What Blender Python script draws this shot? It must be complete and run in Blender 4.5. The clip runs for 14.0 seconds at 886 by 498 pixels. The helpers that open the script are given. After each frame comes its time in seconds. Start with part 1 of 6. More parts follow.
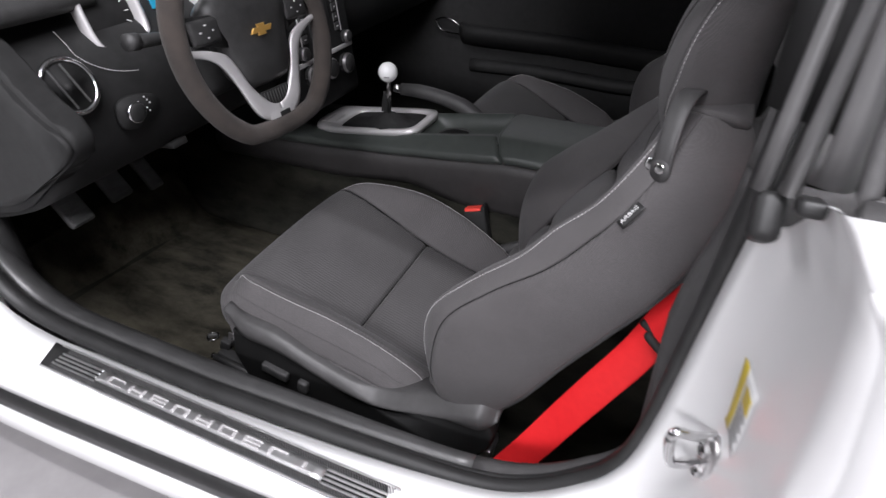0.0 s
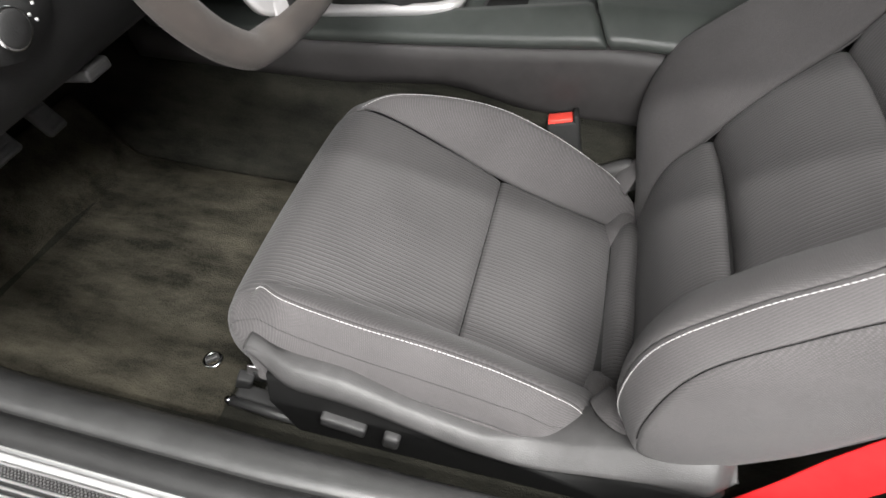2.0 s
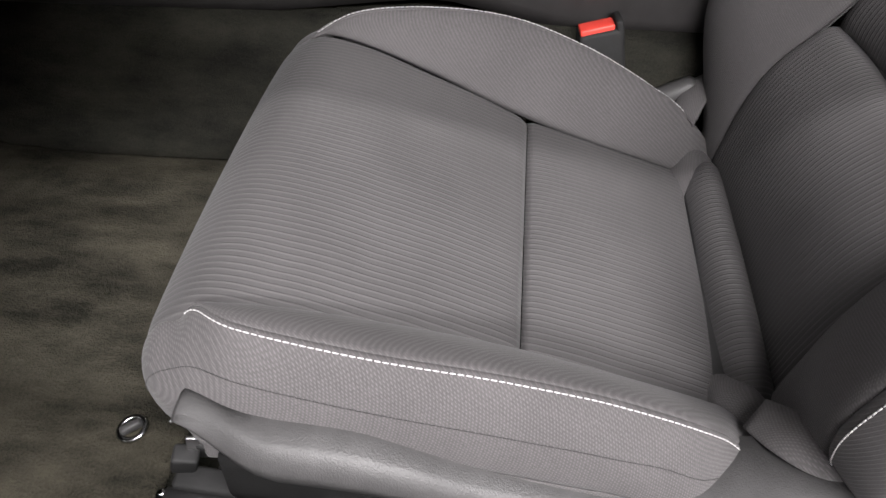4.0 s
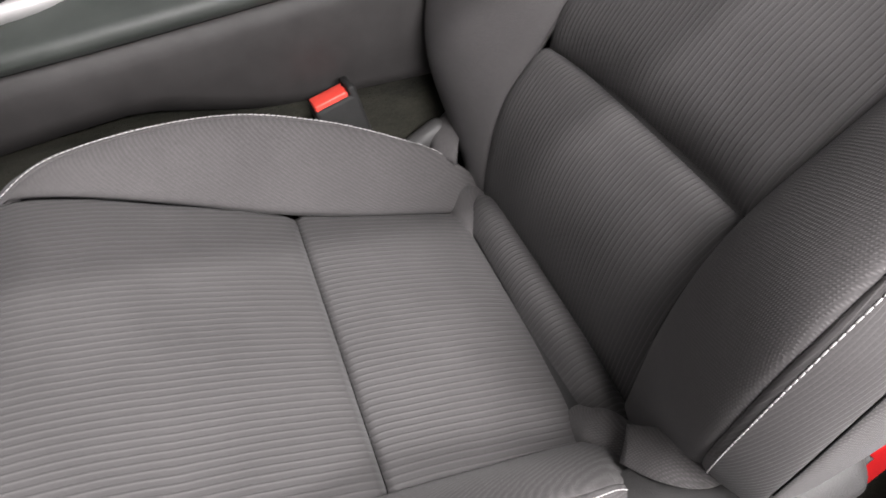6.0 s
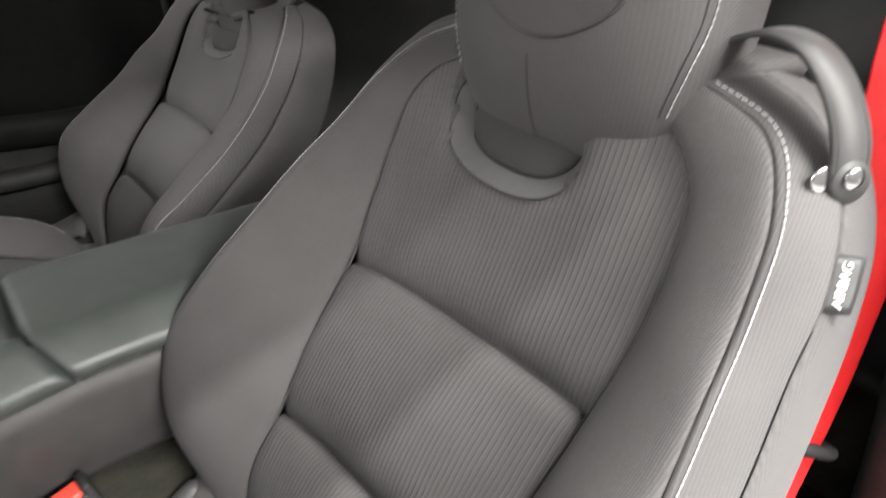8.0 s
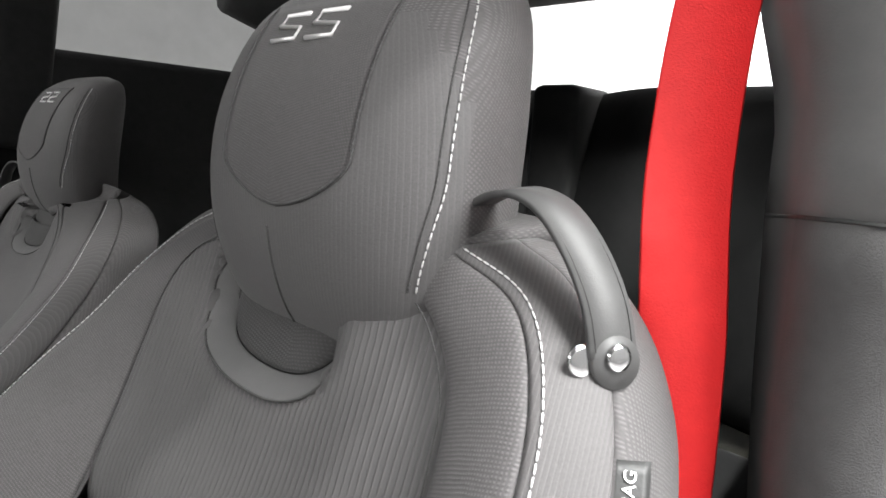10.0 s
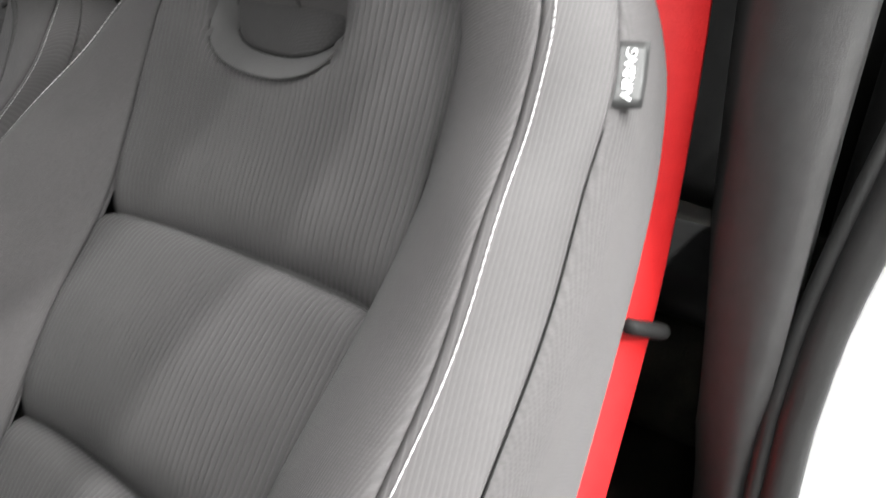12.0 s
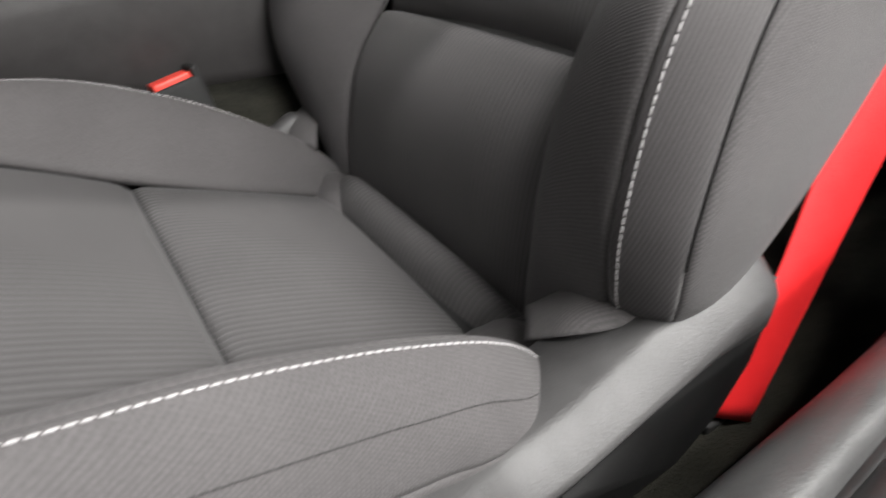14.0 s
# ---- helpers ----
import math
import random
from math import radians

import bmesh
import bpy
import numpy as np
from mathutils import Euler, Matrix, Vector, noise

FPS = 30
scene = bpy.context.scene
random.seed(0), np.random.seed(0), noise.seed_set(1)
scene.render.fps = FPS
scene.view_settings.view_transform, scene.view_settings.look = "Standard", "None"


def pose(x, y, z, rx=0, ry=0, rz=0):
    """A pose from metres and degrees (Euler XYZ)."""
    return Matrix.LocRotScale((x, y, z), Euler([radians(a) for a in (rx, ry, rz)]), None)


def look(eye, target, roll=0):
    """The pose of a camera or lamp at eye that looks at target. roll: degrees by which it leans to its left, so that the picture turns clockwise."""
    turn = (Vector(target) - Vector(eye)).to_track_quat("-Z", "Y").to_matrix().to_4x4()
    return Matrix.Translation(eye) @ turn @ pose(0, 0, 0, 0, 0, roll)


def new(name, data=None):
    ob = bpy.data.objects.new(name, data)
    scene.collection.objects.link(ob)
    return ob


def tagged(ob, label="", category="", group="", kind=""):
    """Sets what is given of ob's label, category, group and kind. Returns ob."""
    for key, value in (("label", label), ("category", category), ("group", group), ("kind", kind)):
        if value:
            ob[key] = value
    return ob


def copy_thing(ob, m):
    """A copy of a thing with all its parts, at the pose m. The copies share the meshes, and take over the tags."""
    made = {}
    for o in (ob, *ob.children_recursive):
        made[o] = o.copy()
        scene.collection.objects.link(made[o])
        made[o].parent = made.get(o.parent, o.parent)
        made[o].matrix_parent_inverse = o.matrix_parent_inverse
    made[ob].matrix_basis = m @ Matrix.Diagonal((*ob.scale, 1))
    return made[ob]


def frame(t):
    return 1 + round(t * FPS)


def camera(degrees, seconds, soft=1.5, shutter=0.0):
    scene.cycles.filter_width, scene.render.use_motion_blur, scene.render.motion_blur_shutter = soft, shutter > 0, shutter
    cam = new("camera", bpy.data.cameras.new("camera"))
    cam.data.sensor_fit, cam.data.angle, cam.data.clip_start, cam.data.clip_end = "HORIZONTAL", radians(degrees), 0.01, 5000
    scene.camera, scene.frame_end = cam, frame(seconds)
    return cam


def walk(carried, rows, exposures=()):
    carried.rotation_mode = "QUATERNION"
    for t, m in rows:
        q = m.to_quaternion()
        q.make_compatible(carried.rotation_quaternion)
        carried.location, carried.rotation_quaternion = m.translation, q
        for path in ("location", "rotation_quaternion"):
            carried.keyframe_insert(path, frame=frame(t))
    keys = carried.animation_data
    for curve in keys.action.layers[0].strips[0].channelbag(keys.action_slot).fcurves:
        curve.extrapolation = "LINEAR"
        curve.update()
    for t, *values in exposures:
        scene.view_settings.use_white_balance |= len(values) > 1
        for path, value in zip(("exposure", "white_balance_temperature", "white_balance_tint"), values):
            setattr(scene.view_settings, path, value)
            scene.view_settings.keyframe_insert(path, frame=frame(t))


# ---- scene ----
cam = camera(72.9, 14.0, shutter=0.3)
PATH = [
    (0, (0.141, 0.306, 1.112), (-0.555, 1.791, -0.033), -0.6),
    (0.5, (0.009, 0.411, 1.075), (-0.574, 1.906, -0.12), -0.4),
    (1, (-0.071, 0.486, 1.032), (-0.546, 1.934, -0.264), -0.8),
    (1.5, (-0.171, 0.551, 1.011), (-0.564, 1.873, -0.438), -0.6),
    (2, (-0.249, 0.584, 0.978), (-0.593, 1.871, -0.514), -0.8),
    (2.2, (-0.264, 0.617, 0.939), (-0.591, 1.907, -0.554), -0.8),
    (4.3, (-0.37, 0.73, 0.771), (-0.519, 2.036, -0.736), -1.2),
    (4.5, (-0.376, 0.735, 0.773), (-0.52, 2.045, -0.731), -1.2),
    (5, (-0.396, 0.752, 0.78), (-0.524, 2.077, -0.713), -1.4),
    (5.5, (-0.375, 0.79, 0.781), (-0.08, 2.094, -0.706), -0.6),
    (6, (-0.354, 0.812, 0.782), (0.145, 2.075, -0.687), -0.7),
    (6.5, (-0.339, 0.827, 0.824), (0.405, 2.067, -0.558), 0.0),
    (7, (-0.323, 0.83, 0.853), (0.547, 2.124, -0.4), 0.6),
    (7.5, (-0.294, 0.829, 0.889), (0.701, 2.128, -0.261), 1.1),
    (8, (-0.249, 0.828, 0.942), (0.908, 2.12, -0.053), 1.7),
    (8.2, (-0.223, 0.837, 0.959), (1.017, 2.119, 0.054), 2.0),
    (10.3, (-0.109, 0.801, 0.895), (1.416, 2.046, 0.545), 2.9),
    (10.5, (-0.098, 0.794, 0.886), (1.43, 2.032, 0.522), 2.8),
    (11, (-0.092, 0.789, 0.863), (1.436, 2.003, 0.427), 3.1),
    (11.5, (-0.111, 0.784, 0.839), (1.414, 1.949, 0.275), 3.3),
    (12, (-0.185, 0.791, 0.807), (1.304, 1.852, -0.003), 1.8),
    (12.5, (-0.275, 0.77, 0.711), (1.164, 1.913, -0.077), 1.6),
    (13, (-0.295, 0.767, 0.653), (1.121, 1.902, -0.188), 1.6),
    (13.5, (-0.329, 0.75, 0.629), (0.985, 1.916, -0.327), 1.1),
    (14, (-0.377, 0.727, 0.606), (0.594, 2.127, -0.441), 0.1),
]
EXPOSURES = [(0.0, -0.85, 6250, 15), (0.5, -0.22, 6400, 12), (1.0, 0.36, 6600, 8), (1.5, 0.42, 6600, 9), (2.0, 0.27, 6600, 9), (4.5, 0.13, 6550, 14), (5.0, 0.14, 6600, 14), (5.5, 0.25, 6600, 13), (6.0, 0.30, 6600, 13),
             (6.5, 0.55, 6650, 11), (7.5, 0.84, 6750, 8), (10.5, 0.92, 6450, 7), (12.5, 0.55, 6500, 7), (13.5, 0.26, 6500, 8), (14.0, 0.02, 6600, 9)]
walk(cam, [(t, look(eye, target, roll)) for t, eye, target, roll in PATH], EXPOSURES)

# ---- light ----
world = bpy.data.worlds.new("world")
scene.world = world
world.use_nodes = True
wb = world.node_tree.nodes["Background"]
wb.inputs[0].default_value = (0.95, 0.97, 1.0, 1)
wb.inputs[1].default_value = 0.02


def area(name, place, target, sx, sy, watts, colour=(1, 0.99, 0.985)):
    data = bpy.data.lights.new(name, "AREA")
    data.shape, data.size, data.size_y, data.energy, data.color = "RECTANGLE", sx, sy, watts, colour
    ob = new(name, data)
    ob.matrix_world = look(place, target)
    return ob


# the showroom's ceiling tubes, in rows along the car; then three added fill lamps
area("tube_light_over_door", (0.70, -0.15, 3.35), (0.70, 0.75, 1.0), 2.4, 0.06, 148)
area("tube_light_beside", (0.70, -0.62, 3.35), (0.70, 0.8, 1.0), 2.4, 0.06, 132)
area("tube_light_outer_row", (0.4, -2.9, 3.2), (0.3, 0.8, 0.7), 2.6, 0.3, 300)
# added fill from ahead for headrest and upper backrest; no window stands there
area("front_fill_light", (-6.4, 1.6, 3.4), (0.0, 1.2, 0.8), 4.6, 0.9, 290)
# added fill that lifts the passenger's side, not a known tube
area("passenger_fill_light", (-1.6, 4.4, 3.0), (0.0, 1.95, 0.7), 2.4, 0.3, 20)
# added lamp that whitens the east wall behind the rear window
area("rear_wall_fill_light", (4.8, 1.6, 3.4), (6.8, 1.6, 1.2), 2.5, 0.3, 260)


# ---- materials ----
def nodes(name):
    m = bpy.data.materials.new(name)
    m.use_nodes = True
    nt = m.node_tree
    return m, nt, nt.nodes["Principled BSDF"]


def link(nt, a, b):
    nt.links.new(a, b)


def mathn(nt, op, a, b=None):
    n = nt.nodes.new("ShaderNodeMath")
    n.operation = op
    for k, v in enumerate((a, b)):
        if v is None:
            continue
        if isinstance(v, (int, float)):
            n.inputs[k].default_value = v
        else:
            link(nt, v, n.inputs[k])
    return n.outputs[0]


def coords(nt):
    return nt.nodes.new("ShaderNodeTexCoord").outputs["Object"]


def noise_tex(nt, co, scale, detail=4.0, rough=0.6):
    n = nt.nodes.new("ShaderNodeTexNoise")
    n.inputs["Scale"].default_value, n.inputs["Detail"].default_value, n.inputs["Roughness"].default_value = scale, detail, rough
    link(nt, co, n.inputs["Vector"])
    return n.outputs["Fac"]


def ramp(nt, fac, stops):
    r = nt.nodes.new("ShaderNodeValToRGB")
    e = r.color_ramp.elements
    while len(e) < len(stops):
        e.new(0.5)
    for el, (pos, col) in zip(e, stops):
        el.position = pos
        el.color = (*col, 1) if len(col) == 3 else col
    link(nt, fac, r.inputs[0])
    return r.outputs[0]


def bump(nt, bsdf, height, distance, strength=1.0, chain=None):
    b = nt.nodes.new("ShaderNodeBump")
    b.inputs["Distance"].default_value, b.inputs["Strength"].default_value = distance, strength
    link(nt, height, b.inputs["Height"])
    if chain is not None:
        link(nt, chain, b.inputs["Normal"])
    link(nt, b.outputs[0], bsdf.inputs["Normal"])
    return b.outputs[0]


def grey(v, warm=0.0):
    return (v * (1 + warm), v * (1 - 0.2 * warm), v * (1 + 0.1 * warm))


def speckled(name, dark, light, scale, rough, grain_scale, grain_depth, big=6.0, metal=0.0, spec=0.5, sheen=0.0, lo_hi=(0.3, 0.7)):
    """A surface with two scales of variation and a fine grain in relief."""
    m, nt, b = nodes(name)
    co = coords(nt)
    mix = mathn(nt, "ADD", mathn(nt, "MULTIPLY", noise_tex(nt, co, scale), 0.6), mathn(nt, "MULTIPLY", noise_tex(nt, co, big, 3), 0.4))
    link(nt, ramp(nt, mix, [(lo_hi[0], dark), (lo_hi[1], light)]), b.inputs["Base Color"])
    rr = mathn(nt, "ADD", mathn(nt, "MULTIPLY", noise_tex(nt, co, big * 2, 3), 0.16), rough - 0.08)
    link(nt, rr, b.inputs["Roughness"])
    b.inputs["Metallic"].default_value = metal
    b.inputs["Specular IOR Level"].default_value = spec
    if sheen:
        b.inputs["Sheen Weight"].default_value = sheen
        b.inputs["Sheen Roughness"].default_value = 0.6
    if grain_depth:
        bump(nt, b, noise_tex(nt, co, grain_scale, 3, 0.55), grain_depth)
    return m


def ribbed_cloth(name, dark, light, pitch, along=(0, 1, 0), relief=0.0005, around=None, shade=0.32):
    """Seat cloth with raised ribs that run along the seat."""
    m, nt, b = nodes(name)
    co = coords(nt)
    dot = nt.nodes.new("ShaderNodeVectorMath")
    dot.operation = "DOT_PRODUCT"
    dot.inputs[1].default_value = along
    link(nt, co, dot.inputs[0])
    run = dot.outputs["Value"]
    if around:
        sep = nt.nodes.new("ShaderNodeSeparateXYZ")
        link(nt, co, sep.inputs[0])
        run = mathn(nt, "MULTIPLY", mathn(nt, "ARCTAN2", mathn(nt, "SUBTRACT", sep.outputs[1], around[1]), mathn(nt, "SUBTRACT", sep.outputs[0], around[0])), around[2])
    wob = mathn(nt, "MULTIPLY", noise_tex(nt, co, 14, 2), 0.6 * pitch)
    ph = mathn(nt, "FRACT", mathn(nt, "DIVIDE", mathn(nt, "ADD", run, wob), pitch))
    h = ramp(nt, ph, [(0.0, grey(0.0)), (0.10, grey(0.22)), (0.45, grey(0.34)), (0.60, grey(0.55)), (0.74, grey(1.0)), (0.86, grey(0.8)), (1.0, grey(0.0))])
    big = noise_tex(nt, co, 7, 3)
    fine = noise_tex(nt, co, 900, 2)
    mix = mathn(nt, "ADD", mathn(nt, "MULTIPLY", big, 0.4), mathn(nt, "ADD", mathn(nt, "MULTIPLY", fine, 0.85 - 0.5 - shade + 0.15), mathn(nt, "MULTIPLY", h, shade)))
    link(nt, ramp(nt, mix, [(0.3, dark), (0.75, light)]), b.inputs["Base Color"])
    b.inputs["Roughness"].default_value = 0.72
    b.inputs["Specular IOR Level"].default_value = 0.35
    b.inputs["Sheen Weight"].default_value = 0.08
    b.inputs["Sheen Roughness"].default_value = 0.5
    c = bump(nt, b, h, relief)
    bump(nt, b, fine, 0.00012, 0.7, c)
    return m


def mesh_cloth(name, dark, light, cell=0.0022, relief=0.00022):
    """Woven seat cloth: rows of small knots along and across."""
    m, nt, b = nodes(name)
    co = coords(nt)
    sep = nt.nodes.new("ShaderNodeSeparateXYZ")
    link(nt, co, sep.inputs[0])
    wob = mathn(nt, "MULTIPLY", noise_tex(nt, co, 60, 2), cell * 0.9)
    def mixed(a, b, c):
        terms = [mathn(nt, "MULTIPLY", part_, v) for part_, v in zip((sep.outputs[0], mathn(nt, "MULTIPLY", mathn(nt, "ABSOLUTE", mathn(nt, "SUBTRACT", sep.outputs[1], 1.11)), -1.0), sep.outputs[2]), (a, b, c))]
        return mathn(nt, "ADD", mathn(nt, "ADD", terms[0], terms[1]), mathn(nt, "ADD", terms[2], wob))
    along, over = mixed(0.60, 0.25, 0.80), mixed(0.80, 0.90, -0.60)
    wave = [mathn(nt, "ADD", mathn(nt, "MULTIPLY", mathn(nt, "SINE", mathn(nt, "MULTIPLY", v, 6.2832 / cell)), 0.5), 0.5) for v in (along, over)]
    knot = mathn(nt, "MULTIPLY", wave[0], wave[1])
    big = noise_tex(nt, co, 9, 4)
    mid = noise_tex(nt, co, 480, 2)
    mix = mathn(nt, "ADD", mathn(nt, "MULTIPLY", big, 0.36), mathn(nt, "ADD", mathn(nt, "MULTIPLY", knot, 0.32), mathn(nt, "MULTIPLY", mid, 0.34)))
    link(nt, ramp(nt, mix, [(0.3, dark), (0.72, light)]), b.inputs["Base Color"])
    b.inputs["Roughness"].default_value = 0.78
    b.inputs["Specular IOR Level"].default_value = 0.3
    b.inputs["Sheen Weight"].default_value = 0.08
    b.inputs["Sheen Roughness"].default_value = 0.5
    c = bump(nt, b, knot, relief)
    bump(nt, b, noise_tex(nt, co, 22, 2), 0.0008, 0.4, c)
    return m


def carpet(name, dark, light):
    """Flattened pile: streaks brushed along the car, with fibres standing up."""
    m, nt, b = nodes(name)
    co = coords(nt)
    mp = nt.nodes.new("ShaderNodeMapping")
    mp.inputs["Rotation"].default_value = (0, 0, 0.5)
    mp.inputs["Scale"].default_value = (0.35, 1.0, 1.0)
    link(nt, co, mp.inputs["Vector"])
    streak = noise_tex(nt, mp.outputs[0], 26, 5, 0.65)
    big = noise_tex(nt, co, 6, 3)
    fibre = noise_tex(nt, co, 420, 3, 0.7)
    mix = mathn(nt, "ADD", mathn(nt, "MULTIPLY", streak, 0.45), mathn(nt, "ADD", mathn(nt, "MULTIPLY", big, 0.35), mathn(nt, "MULTIPLY", fibre, 0.2)))
    link(nt, ramp(nt, mix, [(0.40, dark), (0.60, light)]), b.inputs["Base Color"])
    b.inputs["Roughness"].default_value = 0.97
    b.inputs["Specular IOR Level"].default_value = 0.1
    c = bump(nt, b, fibre, 0.004)
    bump(nt, b, streak, 0.006, 0.6, c)
    return m


# one ribbed cloth, two tones: the cushion's is darkened to look less lit
CLOTH_RIB_DIM = ribbed_cloth("ribbed_seat_cloth_dimmed", grey(0.043, 0.04), grey(0.086, 0.04), 0.0054, relief=0.00047, shade=0.31)
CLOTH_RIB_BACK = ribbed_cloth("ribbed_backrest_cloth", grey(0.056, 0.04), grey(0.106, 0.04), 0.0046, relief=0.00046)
CLOTH_HEAD = ribbed_cloth("headrest_cloth", grey(0.052, 0.04), grey(0.098, 0.04), 0.0026, relief=0.00008, shade=0.13, around=(0.17, 1.105, 0.09))
CLOTH_FINE = ribbed_cloth("twill_seat_cloth", grey(0.054, 0.05), grey(0.108, 0.05), 0.0023, along=(0.53, -0.80, -0.28), relief=0.00015, shade=0.20)
CLOTH = mesh_cloth("woven_seat_cloth", grey(0.056, 0.05), grey(0.104, 0.05), 0.0020, 0.00016)
CLOTH_PATCH = mesh_cloth("smooth_patch_cloth", grey(0.046, 0.05), grey(0.082, 0.05), 0.0016, 0.0001)
# near black, so the seam tubes carry the shade of their creases
CLOTH_BLACK = speckled("black_crease_cloth", grey(0.008), grey(0.014), 60, 0.9, 700, 0.0002, spec=0.1)
CLOTH_DARK = mesh_cloth("dark_woven_cloth", grey(0.030, 0.03), grey(0.055, 0.03))
PLASTIC = speckled("grained_black_plastic", grey(0.026, 0.01), grey(0.048, 0.01), 60, 0.48, 650, 0.0005)
TRIM = speckled("grained_grey_black_trim", grey(0.055, 0.02), grey(0.090, 0.02), 60, 0.5, 600, 0.0007, big=9)
STRIP = speckled("satin_grey_pillar_paint", grey(0.085, 0.02), grey(0.11, 0.02), 30, 0.40, 600, 0.0, big=4)
PLASTIC_DARK = speckled("matt_black_plastic", grey(0.014), grey(0.024), 50, 0.64, 500, 0.0003, spec=0.22)
CONSOLE = speckled("satin_console_skin", (0.028, 0.033, 0.030), (0.047, 0.054, 0.049), 40, 0.46, 900, 0.0002, big=5, spec=0.6, sheen=0.05)
CONSOLE_SIDE = speckled("console_side_skin", (0.029, 0.027, 0.027), (0.048, 0.045, 0.045), 40, 0.55, 900, 0.0003, big=6)
LEATHER = speckled("grey_black_leather", grey(0.034, 0.02), grey(0.054, 0.02), 40, 0.55, 900, 0.00012)
SUEDE = speckled("worn_wheel_suede", (0.014, 0.0105, 0.0088), (0.044, 0.033, 0.027), 24, 0.85, 1500, 0.0004, big=9, sheen=0.08)
CARPET = carpet("worn_carpet", (0.013, 0.0122, 0.0095), (0.070, 0.064, 0.048))
CARPET_DARK = carpet("dark_carpet", (0.010, 0.010, 0.008), (0.030, 0.029, 0.023))
CARPET_TUNNEL = carpet("tunnel_carpet", (0.010, 0.010, 0.0085), (0.036, 0.035, 0.028))
SILL = speckled("scuffed_sill_plastic", grey(0.032, 0.0), grey(0.060, 0.0), 30, 0.38, 600, 0.0003, big=11, spec=0.85)
SHIELD = speckled("grained_seat_shield", grey(0.044, 0.02), grey(0.068, 0.02), 50, 0.46, 700, 0.0004, big=9)
PILLAR = speckled("grained_pillar_plastic", grey(0.034, 0.03), grey(0.052, 0.03), 90, 0.62, 1300, 0.0005, big=8, spec=0.4)
PILLAR_UP = speckled("smooth_pillar_plastic", grey(0.080, 0.02), grey(0.105, 0.02), 40, 0.62, 900, 0.0003, big=5, spec=0.35)
# darker than the other black plastics: the valance's shade is in this colour
VALANCE = speckled("shaded_black_plastic", grey(0.006), grey(0.010), 50, 0.6, 500, 0.0002, spec=0.2)
PEDAL = speckled("worn_pedal_rubber", grey(0.08), grey(0.15), 40, 0.6, 300, 0.0005)
BLACK_LEATHER = speckled("black_seat_leather", grey(0.007), grey(0.012), 40, 0.6, 500, 0.0004, spec=0.22)
RUBBER = speckled("black_rubber", grey(0.012), grey(0.024), 30, 0.5, 300, 0.0003)
PAINT = speckled("white_car_paint", grey(0.79), grey(0.84), 3, 0.18, 40, 0.0, big=2)
CHROME = speckled("polished_chrome", grey(0.62), grey(0.72), 12, 0.14, 100, 0.0, metal=1.0)
STEEL = speckled("zinc_steel", grey(0.42, 0.02), grey(0.60, 0.02), 40, 0.32, 200, 0.0002, metal=1.0)
ALU = speckled("brushed_aluminium", grey(0.66), grey(0.76), 25, 0.44, 120, 0.0002, metal=1.0)
SILVER = speckled("satin_silver_paint", grey(0.56, 0.02), grey(0.66, 0.02), 20, 0.42, 200, 0.0001, metal=0.4)
BELT = speckled("red_webbing", (0.70, 0.010, 0.014), (0.80, 0.020, 0.022), 90, 0.6, 700, 0.0004)
RED = speckled("red_button_plastic", (0.70, 0.05, 0.035), (0.78, 0.07, 0.05), 20, 0.45, 300, 0.0001)
THREAD = speckled("white_thread", grey(0.42, 0.02), grey(0.56, 0.02), 300, 0.7, 900, 0.0002)
BALL = speckled("white_ball_enamel", grey(0.76), grey(0.80), 20, 0.22, 100, 0.0)
GOLD = speckled("gold_enamel", (0.58, 0.33, 0.08), (0.66, 0.40, 0.12), 40, 0.35, 100, 0.0, metal=0.4)
LINER = speckled("grey_roof_lining", grey(0.15, 0.02), grey(0.19, 0.02), 50, 0.95, 700, 0.0005)
TILE = speckled("grey_floor_tile", grey(0.26, 0.03), grey(0.36, 0.03), 8, 0.35, 60, 0.0003, big=1.2)
GREY_WALL = speckled("grey_wall_paint", grey(0.16), grey(0.20), 3, 0.9, 60, 0.0008, big=0.8)
PLASTER = speckled("white_wall_plaster", grey(0.72), grey(0.80), 3, 0.9, 60, 0.0008, big=0.8)
YELLOW = speckled("yellow_label_ink", (0.55, 0.42, 0.04), (0.62, 0.48, 0.06), 40, 0.5, 100, 0.0)
LABEL = speckled("white_label_film", grey(0.66), grey(0.74), 30, 0.4, 100, 0.0)
INK = speckled("grey_print", grey(0.20), grey(0.28), 50, 0.6, 100, 0.0)

GLASS, gnt, gb = nodes("tinted_window_glass")
gb.inputs["Base Color"].default_value = (0.86, 0.9, 0.88, 1)
gb.inputs["Roughness"].default_value = 0.02
gb.inputs["Transmission Weight"].default_value = 1.0
gb.inputs["IOR"].default_value = 1.1

SCREEN, snt, sb = nodes("lit_cyan_display")
sb.inputs["Base Color"].default_value = (0.01, 0.1, 0.14, 1)
sb.inputs["Emission Color"].default_value = (0.02, 0.45, 0.75, 1)
sb.inputs["Emission Strength"].default_value = 0.9


# ---- shape helpers ----
def empty(name, label="", category="", group="", kind="", at=(0, 0, 0)):
    ob = tagged(new(name), label, category, group, kind)
    ob.location = at
    return ob


